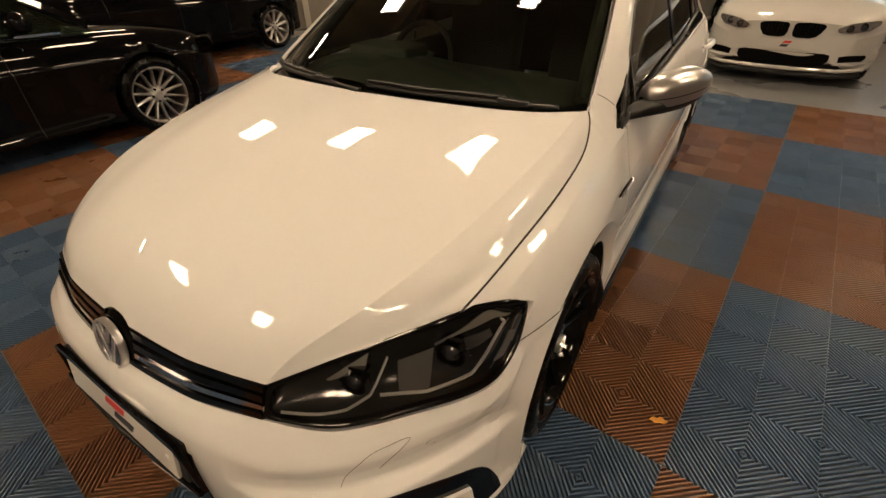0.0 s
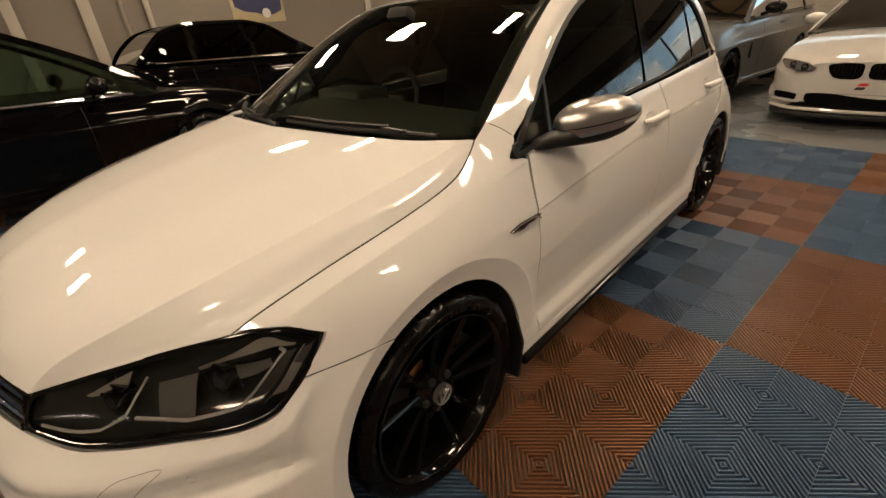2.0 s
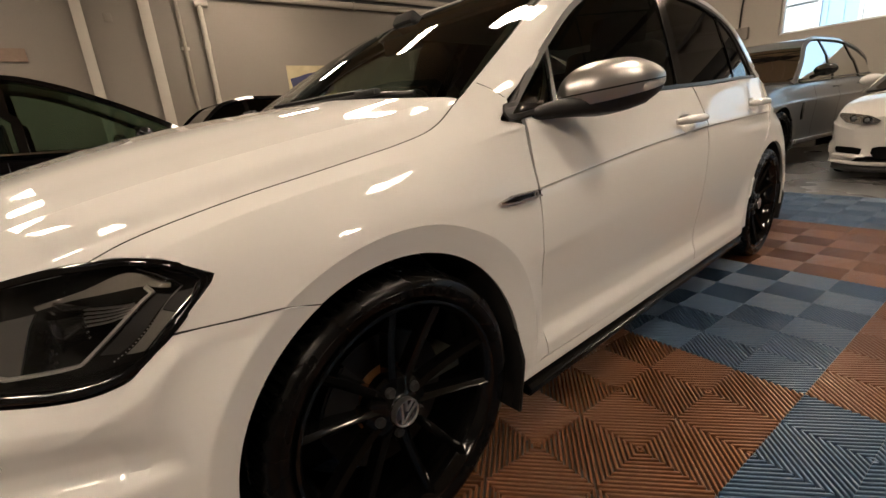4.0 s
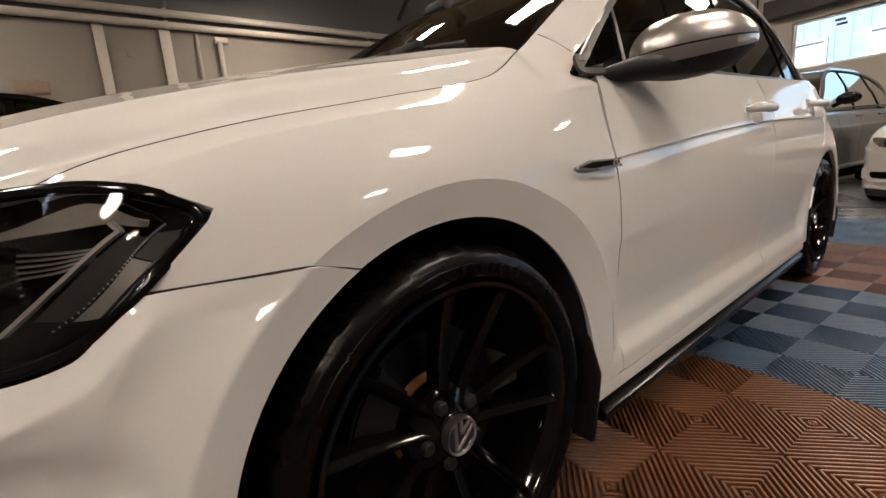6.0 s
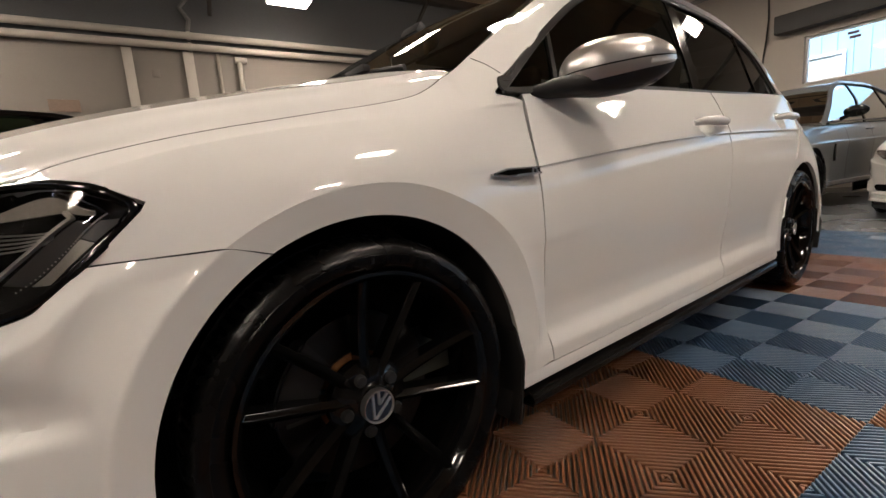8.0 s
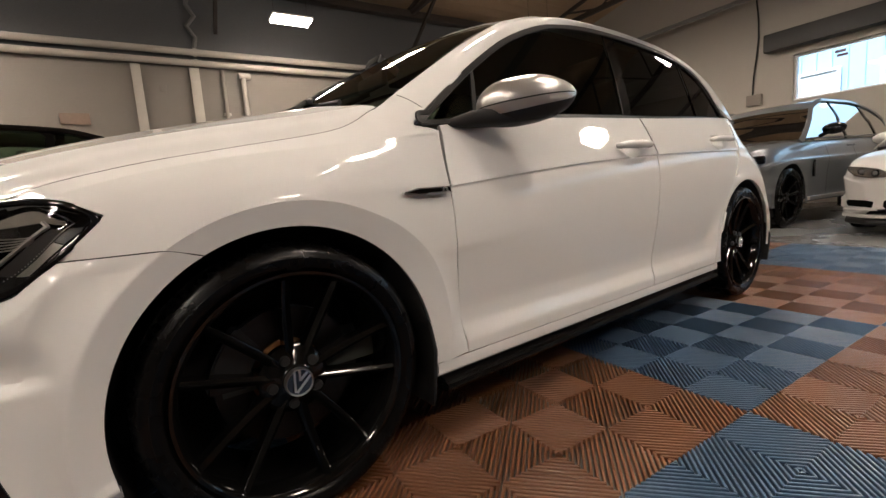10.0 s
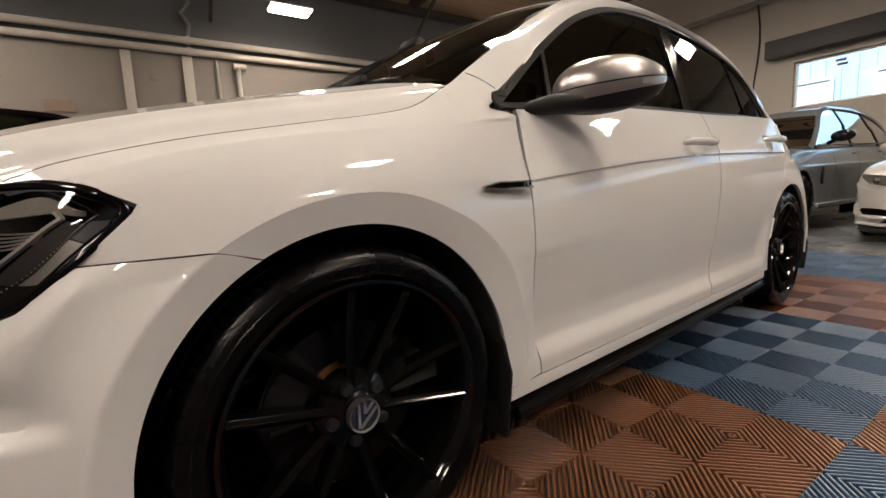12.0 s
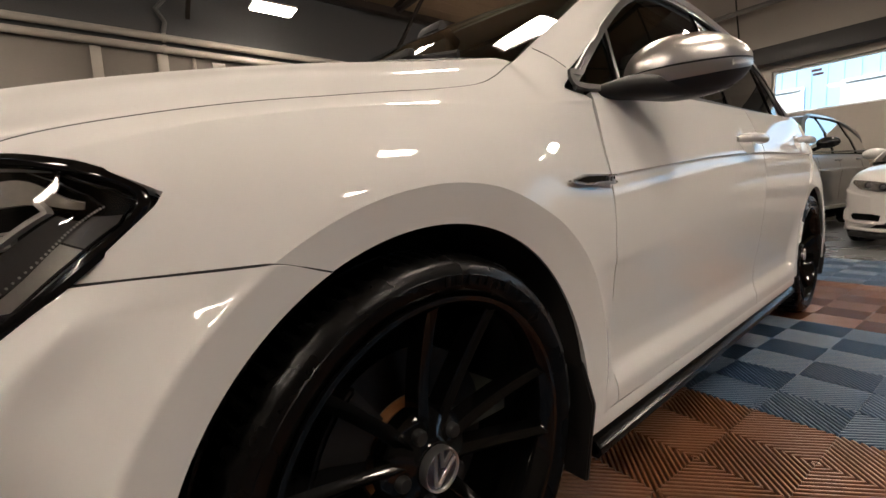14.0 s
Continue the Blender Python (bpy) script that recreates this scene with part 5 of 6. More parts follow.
def wheel(name, parent, m, R, rimr, width, spokes, style, capr=0.034, mats=None, disc=True, label=""):
    """A road wheel whose outer side looks along local +x."""
    rim_mat, tyre_mat = mats or (WHEEL_BLACK, RUBBER)
    put = lambda bm: (bm.transform(m), bm)[1]
    barrel = lathe([(rimr - 0.004, -0.016), (rimr + 0.004, -0.006), (rimr + 0.003, -0.001), (rimr - 0.004, -0.001), (rimr - 0.012, -0.010), (rimr - 0.020, -0.04), (rimr - 0.026, -0.10), (rimr - 0.03, -width + 0.03), (rimr, -width + 0.01), (rimr - 0.004, -0.016)], 72)
    w = part(name, put(barrel), rim_mat, parent, label)
    n = 288
    d = R - rimr
    prof = [(rimr - 0.003, -0.02), (rimr + 0.10 * d, -0.008), (rimr + 0.30 * d, 0.002), (rimr + 0.52 * d, 0.005), (rimr + 0.54 * d, 0.0035), (rimr + 0.72 * d, 0.0), (rimr + 0.84 * d, -0.0075), (rimr + 0.93 * d, -0.016), (R - 0.0022, -0.027), (R, -0.040), (R, -0.075), (R - 0.006, -0.077), (R - 0.006, -0.085), (R, -0.087), (R, -width / 2 - 0.004), (R - 0.006, -width / 2 - 0.003), (R - 0.006, -width / 2 + 0.004), (R, -width / 2 + 0.006), (R, -width + 0.042), (R - 0.012, -width + 0.02), (rimr + 0.5 * d, -width), (rimr - 0.003, -width + 0.02)]
    bm = bmesh.new()
    rings = []
    for i, (r, o) in enumerate(prof):
        cut = [(0.0, 0.004, 0.007, 0.008, 0.008)[i - 6] if 6 <= i <= 10 and k % 3 == 0 and (i > 7 or k % 6 == 0) else 0.0 for k in range(n)]
        rings.append([bm.verts.new((o, (r - cut[k]) * math.cos(2 * math.pi * k / n), (r - cut[k]) * math.sin(2 * math.pi * k / n))) for k in range(n)])
    for a, b in zip(rings, rings[1:]):
        for k in range(n):
            bm.faces.new((a[k], a[(k + 1) % n], b[(k + 1) % n], b[k]))
    bmesh.ops.recalc_face_normals(bm, faces=bm.faces[:])
    tyre = part("tyre", put(bm), tyre_mat, w, "black low-profile tyre with blocks along its shoulder", 30)
    if style == "twin":
        # moulded size marks, too small to read
        for a0 in (64, 190, 300):
            for k, wide in enumerate((2.2, 1.4, 2.6, 1.2, 1.2, 2.4, 1.8)):
                a = radians(a0 + 4.2 * k)
                r = rimr + 0.42 * d
                bm = boxed((0.0045, 0, 0), (0.002, r * radians(wide), 0.24 * d), 0.0006)
                bm.transform(Matrix.Translation((0, r * math.cos(a), r * math.sin(a))) @ Matrix.Rotation(a - math.pi / 2, 4, "X"))
                part("moulded_mark", put(bm), tyre_mat, tyre)
    hub = lathe([(0, -0.038), (capr * 1.05, -0.038), (capr * 1.25, -0.044), (0.070, -0.050), (0.082, -0.062), (0.080, -0.09), (0, -0.09)], 40)
    part("hub", put(hub), rim_mat, w)
    for k in range(spokes):
        if style == "twin":
            a0 = 2 * math.pi * (k // 2) / (spokes // 2) + radians(77.5)
            side = 1 if k % 2 else -1
            a_in, a_out = a0 + side * radians(16.5), a0 + side * radians(13.8)
            w_in, w_out = 0.022, 0.019
        else:
            a_in = a_out = 2 * math.pi * k / spokes + 0.2
            w_in, w_out = (0.022, 0.017) if spokes > 10 else (0.035, 0.045)
        rows = []
        for f in np.linspace(0, 1, 9):
            r = 0.050 + (rimr - 0.058) * f
            a = a_in + (a_out - a_in) * f
            wd = (w_in + (w_out - w_in) * f) / 2
            x0 = -0.050 + 0.038 * f**1.6
            c, t = np.array([0, math.cos(a), math.sin(a)]), np.array([0, -math.sin(a), math.cos(a)])
            base = c * r + np.array([x0, 0, 0])
            rows.append([base - t * wd * 1.15 + (-0.035, 0, 0), base - t * wd + (-0.0045, 0, 0), base - t * wd * 0.45, base + (0.006, 0, 0), base + t * wd * 0.45, base + t * wd + (-0.0045, 0, 0), base + t * wd * 1.15 + (-0.035, 0, 0)])
        part("spoke", put(sheet(np.array(rows), 0.0, flip=True)), rim_mat, w, angle=25)
    for k in range(5):
        a = 2 * math.pi * k / 5 + radians(41.5)
        bm = lathe([(0, -0.036), (0.010, -0.036), (0.012, -0.040), (0.012, -0.055)], 10)
        bm.transform(Matrix.Translation((0, 0.056 * math.cos(a), 0.056 * math.sin(a))))
        part("bolt", put(bm), MATT_BLACK, w)
    if disc:
        bm = lathe([(0.07, -0.125), (0.09, -0.105), (0.165, -0.105), (0.165, -0.13), (0.07, -0.13)], 48)
        part("brake_disc", put(bm), STEEL, w)
        bm = lathe([(0.0, -0.10), (0.075, -0.10), (0.088, -0.112), (0.088, -0.13)], 32)
        part("disc_bell", put(bm), RUST, w)
        cal = [(0.10 * math.cos(a), 0.10 * math.sin(a)) for a in np.linspace(2.2, 3.1, 8)] + [(0.182 * math.cos(a), 0.182 * math.sin(a)) for a in np.linspace(3.1, 2.2, 8)]
        bm = prism(cal, 0.05, Matrix(((0, 0, 1, -0.12), (1, 0, 0, 0), (0, 1, 0, 0), (0, 0, 0, 1))), 0.005)
        part("caliper", put(bm), MATT_BLACK, w)
    return w


def golf_wheels(car):
    for y in (0.0, GOLF_WB):
        for s in (1, -1):
            m = Matrix.Translation((s * 0.881, y, 0.322)) @ (Matrix() if s == 1 else Matrix.Rotation(math.pi, 4, "Z"))
            w = wheel("wheel", car, m, 0.322, 0.258, 0.225, 10, "twin", label="gloss black twin-spoke alloy wheel")
            emblem("wheel_cap", 0.033, m @ Matrix.Translation((-0.024, 0, 0)) @ Matrix.Rotation(radians(-24), 4, "X"), w)
            # arch liner and mud flap
            rows = []
            for x in (s * 0.872, s * 0.62):
                rows.append([(x, y + 0.365 * math.cos(a), 0.322 + 0.365 * math.sin(a)) for a in np.linspace(-0.45, math.pi + 0.45, 33)])
            part("arch_liner", sheet(np.array(rows), 0.0), LINER, car)
            part("arch_wall", boxed((s * 0.61, y, 0.42), (0.01, 0.76, 0.62), 0), LINER, car)
            flap = [(-0.0, 0.0), (0.19, 0.0), (0.20, 0.16), (0.17, 0.24), (0.0, 0.24)]
            back = 0.345 if y == 0 else 0.362
            m2 = Matrix(((s, 0, 0, s * 0.70), (0, 0, 1, y + back), (0, 1, 0, 0.145 if y == 0 else 0.16), (0, 0, 0, 1)))
            part("mud_flap", prism(flap, 0.012, m2 @ Matrix.Rotation(radians(4), 4, "X"), 0.003), MATT_BLACK, car, "black rubber mud flap")


def golf_cabin(car):
    """Dashboard, wheel, seats and dark shell inside."""
    rows = [[(-0.70, 0.42, 0.93), (-0.35, 0.36, 0.965), (0, 0.34, 0.955), (0.35, 0.36, 0.95), (0.70, 0.42, 0.93)], [(-0.70, 0.62, 0.98), (-0.35, 0.56, 1.02), (0, 0.54, 1.0), (0.35, 0.58, 0.99), (0.70, 0.62, 0.97)], [(-0.70, 0.84, 0.95), (-0.35, 0.84, 0.99), (0, 0.82, 0.97), (0.35, 0.84, 0.95), (0.70, 0.84, 0.93)], [(-0.70, 0.86, 0.60), (-0.35, 0.88, 0.60), (0, 0.86, 0.60), (0.35, 0.88, 0.60), (0.70, 0.86, 0.60)]]
    dash = part("dashboard", sheet(skin(rows, 30, 5), 0.0, flip=False), INTERIOR, car, "grey-green dashboard under the screen")
    bm = boxed((-0.36, 0.72, 1.015), (0.34, 0.2, 0.07), 0.03, seg=4)
    part("instrument_hood", bm, INTERIOR, dash)
    ring = tube([(0.185 * math.cos(a), 0, 0.185 * math.sin(a)) for a in np.linspace(0, 2 * math.pi, 40)], 0.016, 10, False)
    ring.transform(Matrix.Translation((-0.36, 0.98, 0.93)) @ Matrix.Rotation(radians(-24), 4, "X"))
    steer = part("steering_wheel", ring, MATT_BLACK, car)
    bm = boxed((0, 0, 0), (0.20, 0.05, 0.12), 0.03, seg=3)
    bm.transform(Matrix.Translation((-0.36, 0.97, 0.92)) @ Matrix.Rotation(radians(-24), 4, "X"))
    part("hub", bm, MATT_BLACK, steer)
    for x in (-0.36, 0.36):
        seat = part("seat", boxed((x, 1.40, 0.55), (0.50, 0.52, 0.16), 0.06, seg=4), SEAT, car, "dark cloth front seat")
        part("backrest", boxed((x, 1.72, 0.90), (0.50, 0.14, 0.66), 0.06, Matrix.Rotation(radians(-14), 4, "X"), seg=4), SEAT, seat)
        part("headrest", boxed((x, 1.83, 1.29), (0.27, 0.10, 0.17), 0.045, Matrix.Rotation(radians(-10), 4, "X"), seg=4), SEAT, seat)
    part("rear_seat", boxed((0, 2.60, 0.90), (1.30, 0.16, 0.66), 0.07, Matrix.Rotation(radians(-16), 4, "X"), seg=4), SEAT, car)
    part("cabin_floor", boxed((0, 1.4, 0.33), (1.56, 3.1, 0.05), 0), INTERIOR, car)
    part("bulkhead", boxed((0, 0.46, 0.62), (1.44, 0.03, 0.56), 0), INTERIOR, car)
    part("roof_lining", boxed((0, 1.9, 1.40), (1.06, 1.5, 0.02), 0.004), material("grey_headlining", (0.10, 0.10, 0.095), 0.9, vary=0.05), car)
    part("underbody", boxed((0, 1.3, 0.22), (1.20, 4.0, 0.05), 0.01), MATT_BLACK, car)
    part("engine_bay", boxed((0, -0.25, 0.50), (1.20, 0.8, 0.40), 0.05), MATT_BLACK, car)
    for s in (1, -1):
        part("door_card", boxed((s * 0.775, 1.45, 0.66), (0.05, 1.95, 0.54), 0.015), INTERIOR, car)
        part("inner_pillar", tube(spline([(s * 0.68, 0.42, 0.99), (s * 0.64, 0.60, 1.12), (s * 0.60, 0.8, 1.25), (s * 0.56, 1.02, 1.355)], 12), 0.022, 8), INTERIOR, car)
    mirror = boxed((0, 0.74, 1.255), (0.24, 0.03, 0.065), 0.012)
    part("rear_view_mirror", mirror, MATT_BLACK, car)


def golf():
    car = thing("hatchback_car", "white five-door hatchback with black wheels parked on the tiles", "car")
    g = golf_body(car)
    golf_bumper_trim(car, g)
    golf_front(car)
    for m in (False, True):
        headlight(car, m)
        door_mirror(car, m)
    golf_sides(car)
    golf_top(car)
    golf_wheels(car)
    golf_cabin(car)


golf()


# ---- the other parked cars ----
def parked_car(name, label, paint, m, wb, fo, ro, half, hood, belt, roofline, glass_in, wheel_r, spokes, rims, glasses, sill=0.22, group="parked cars"):
    """A car from its side view: hood and roof lines as functions of the distance behind the front axle."""
    car = tagged(new(name), label, "car", group)
    y0, y1 = -fo, wb + ro
    plan = lambda y: half * (1 - max(0.0, (y0 + 0.62 - y) / 0.62) ** 2.6 * 0.30 - max(0.0, (y - y1 + 0.5) / 0.5) ** 2.6 * 0.26)
    ys = np.concatenate([y0 + 0.5 * (1 - np.cos(np.linspace(0, math.pi / 2, 14))), np.linspace(y0 + 0.5, y1 - 0.4, 70)[1:], y1 - 0.4 + 0.4 * np.sin(np.linspace(0, math.pi / 2, 12))[1:]])
    low = lambda y: sill + 0.10 * max(0.0, (y0 + 0.25 - y) / 0.25) ** 2
    fs = [(0.86, 0.0), (0.965, 0.02), (0.985, 0.07), (0.968, 0.16), (0.972, 0.34), (0.988, 0.58), (1.0, 0.70), (0.985, 0.73), (0.955, 0.86), (0.90, 0.955), (0.80, 0.99), (0.5, 1.0), (0.0, 1.0)]
    at = np.linspace(0, len(fs) - 1, 61)
    prof = hermite(np.arange(len(fs)), np.array(fs), at)
    g = np.zeros((61, len(ys), 3))
    for j, y in enumerate(ys):
        top, w, lo = min(hood(y), belt(y)) if y < glass_in[1] else min(hood(y), belt(y) + 0.05), plan(y), low(y)
        edge = min(top, belt(y)) - 0.02
        for i, (fx, fz) in enumerate(prof):
            z = lo + (edge - lo) * fz
            crown = (1 - fx * fx) * 0.045 if fz > 0.9 else 0
            nose = 0.07 * fx**4 * max(0.0, (y0 + 0.4 - y) / 0.4)
            g[i, j] = w * fx, y + nose, z + crown
    centres = [np.array([yy, wheel_r]) for yy in (0, wb)]
    ar = wheel_r + 0.045
    side = g[:, :, 0] > 0.62 * half
    for i in range(g.shape[0]):
        for j in range(g.shape[1]):
            for c in centres:
                d = g[i, j, 1:] - c
                r = np.linalg.norm(d)
                if side[i, j] and abs(r - ar) < 0.03:
                    g[i, j, 1:] = c + d / r * ar
                if side[i, j] and r < ar + 0.07:
                    g[i, j, 0] = max(g[i, j, 0], half * 0.985)
    cut = lambda i, j: any(np.linalg.norm(g[i : i + 2, j : j + 2, 1:].mean((0, 1)) - c) < ar - 0.004 and g[i : i + 2, j : j + 2, 0].mean() > 0.55 * half for c in centres)
    bm = bmesh.new()
    for mir in (False, True):
        b2 = sheet(g, 0.0, flip=True, mirror=mir, skip=cut)
        me = bpy.data.meshes.new("tmp")
        b2.to_mesh(me)
        b2.free()
        bm.from_mesh(me)
        bpy.data.meshes.remove(me)
    nose = np.array([[(g[i, 0, 0] * a, y0 + 0.07 * (prof[i, 0] * a) ** 4, g[i, 0, 2]) for a in np.linspace(1, -1, 17)] for i in range(61)])
    b2 = sheet(nose, 0.0)
    me = bpy.data.meshes.new("tmp")
    b2.to_mesh(me)
    b2.free()
    bm.from_mesh(me)
    bpy.data.meshes.remove(me)
    bmesh.ops.remove_doubles(bm, verts=bm.verts[:], dist=2e-4)
    bmesh.ops.recalc_face_normals(bm, faces=bm.faces[:])
    for e0 in (y1,):
        loop = [v for v in bm.verts if abs(v.co.y - e0 - (0 if e0 > 0 else 0.07 * (abs(v.co.x) / max(plan(y0), 1e-3)) ** 4)) < 2e-3]
        if len(loop) > 6:
            loop.sort(key=lambda v: math.atan2(v.co.z - 0.5, v.co.x))
            bm.faces.new(loop)
    part("body", bm, paint, car, angle=40)
    # cabin: glass all round, roof and pillars over it
    ya, yb = glass_in
    cy = np.linspace(ya, yb, 60)
    rows = []
    for f in np.linspace(0, 1, 14):
        row = []
        for y in cy:
            b, r = belt(y) - 0.035, max(roofline(y) - 0.03, belt(y) - 0.03)
            z = b + (r - b) * f
            k = (z - belt(y)) / max(roofline(1.4) - belt(1.4), 0.1)
            row.append((plan(y) * (0.905 - 0.20 * max(k, 0) - 0.05 * max(k, 0) ** 2), y, z))
        rows.append(row)
    shell = np.array(rows)
    for mir in (False, True):
        part("side_glass", sheet(shell, 0.0, flip=True, mirror=mir), glasses, car)
    top = shell[-1]
    over = [top * (f, 1, 1) + (0, 0, 0.03 * (1 - f * f)) for f in np.linspace(1, 0, 9)]
    upper = np.array(over)
    full = np.concatenate([upper, upper[-2::-1] * (-1, 1, 1)])
    hi = [k for k, y in enumerate(cy) if roofline(y) > roofline(1.4) - 0.075]
    a, b = hi[0], hi[-1]
    part("windscreen", sheet(full[:, : a + 1], 0.0, flip=True), glasses, car)
    part("rear_window", sheet(full[:, b:], 0.0, flip=True), glasses, car)
    part("roof", sheet(full[:, a : b + 1] + (0, 0, 0.004), 0.02, flip=True), paint, car)
    for mir in (False, True):
        s = -1 if mir else 1
        rail = [(s * (p[0] + 0.006), p[1], p[2] + 0.005) for p in top]
        part("roof_rail", strip(rail, (s * 0.7, 0, 0.7), 0.07, 0.012), paint, car)
        for yb0, yt0, w in ((ya + 0.43 * (yb - ya), ya + 0.46 * (yb - ya), 0.07), (ya + 0.77 * (yb - ya), ya + 0.74 * (yb - ya), 0.08)):
            i0 = int((yb0 - ya) / (yb - ya) * 59)
            i1 = int((yt0 - ya) / (yb - ya) * 59)
            path = [shell[k, int(i0 + (i1 - i0) * k / 13)] * (s, 1, 1) + (s * 0.004, 0, 0) for k in range(14)]
            part("door_pillar", strip(path, (s, 0, 0.3), w, 0.006), GLOSS_BLACK, car)
        line = [(s * (p[0] + 0.012), p[1], p[2] + 0.03) for p in shell[0][4:-4]]
        part("window_trim", strip(line, (s, 0, 0.2), 0.018, 0.006), CHROME if paint is PAINT_BLACK else TRIM_BLACK, car)
        for yd, zt in ((ya + 0.20 * (yb - ya), 0), (ya + 0.46 * (yb - ya), 0), (ya + 0.78 * (yb - ya), 0)):
            j = int(np.argmin(np.abs(ys - yd)))
            path = [g[i, j] * (s, 1, 1) + (s * 0.0005, 0, 0) for i in range(8, 44)]
            part("door_gap", strip(path, (s, 0, 0), 0.006, 0.001), MATT_BLACK, car)
        for yd in (ya + 0.40 * (yb - ya), ya + 0.70 * (yb - ya)):
            x, z = plan(yd) * 0.985, belt(yd) - 0.14
            part("door_handle", tube(spline([(s * x, yd - 0.11, z), (s * (x + 0.03), yd - 0.06, z + 0.004), (s * (x + 0.03), yd + 0.06, z + 0.006), (s * x, yd + 0.11, z + 0.004)], 12), 0.012, 8), paint, car)
        back = 0.8 if half < 0.9 else 0.5
        xm, ym, zm = plan(ya + back) * (0.90 if half < 0.9 else 0.98), ya + back, belt(ya + back) + 0.05
        bm = bmesh.new()
        bmesh.ops.create_uvsphere(bm, u_segments=20, v_segments=12, radius=1, matrix=Matrix.Translation((s * (xm + 0.12), ym, zm + 0.05)) @ Matrix.Diagonal((0.13, 0.075, 0.075, 1)))
        mirror = part("door_mirror", bm, paint if paint is not PAINT_GREY else GLOSS_BLACK, car)
        part("mirror_arm", tube([(s * (xm - 0.04), ym + 0.02, zm - 0.03), (s * (xm + 0.08), ym, zm + 0.02)], 0.025, 8), GLOSS_BLACK, mirror)
        for c in centres:
            liner = [[(s * x, c[0] + (ar + 0.004) * math.cos(a), c[1] + (ar + 0.004) * math.sin(a)) for a in np.linspace(-0.5, math.pi + 0.5, 25)] for x in (half * 0.965, half * 0.62)]
            part("arch_liner", sheet(np.array(liner), 0.0), LINER, car)
            part("arch_wall", boxed((s * half * 0.63, c[0], c[1] + 0.06), (0.01, 2 * ar, 2 * ar - 0.14), 0), LINER, car)
            mm = Matrix.Translation((s * (half - 0.012), c[0], wheel_r)) @ (Matrix() if s == 1 else Matrix.Rotation(math.pi, 4, "Z"))
            wheel("wheel", car, mm, wheel_r, wheel_r * 0.74, 0.22, spokes, "multi", mats=(rims, RUBBER), disc=True)
    part("underbody", boxed((0, wb / 2, sill + 0.03), (half * 1.3, wb + fo + ro - 0.5, 0.06), 0.01), MATT_BLACK, car)
    part("cabin_floor", boxed((0, (ya + yb) / 2 + 0.1, 0.6), (half * 1.7, (yb - ya) * 0.8, 0.04), 0.01), SEAT, car)
    for x in (-0.36, 0.36):
        seat = part("seat", boxed((x, ya + 1.25, 0.75), (0.5, 0.5, 0.2), 0.05, seg=3), SEAT, car)
        part("backrest", boxed((x, ya + 1.55, 1.0), (0.48, 0.14, 0.56), 0.05, seg=3), SEAT, seat)
        part("headrest", boxed((x, ya + 1.62, 1.34 if roofline(1.4) > 1.5 else 1.24), (0.26, 0.09, 0.15), 0.04, seg=3), SEAT, seat)
    part("dashboard", boxed((0, ya + 0.62, belt(ya + 0.6) - 0.08), (half * 1.55, 0.4, 0.16), 0.05, seg=3), INTERIOR, car)
    car.matrix_basis = m
    return car


def outline_patch(pts, y, depth, m=None):
    """A flat fitting cut to an outline, facing the front; pts are (x, z)."""
    bm = prism(pts, depth, Matrix(((1, 0, 0, 0), (0, 0, -1, y), (0, 1, 0, 0), (0, 0, 0, 1))), 0.003)
    for v in bm.verts:
        v.co.y += 0.072 * (abs(v.co.x) / 0.62) ** 4
    return bm


def rounded(cx, cz, w, h, r=0.4, n=24, skew=0.0):
    out = []
    for k in range(n):
        a = 2 * math.pi * k / n
        c, s = math.cos(a), math.sin(a)
        q = (abs(c) ** 4 + abs(s) ** 4) ** -0.25
        out.append((cx + w / 2 * c * q + skew * s * q * h / 2, cz + h / 2 * s * q))
    return out


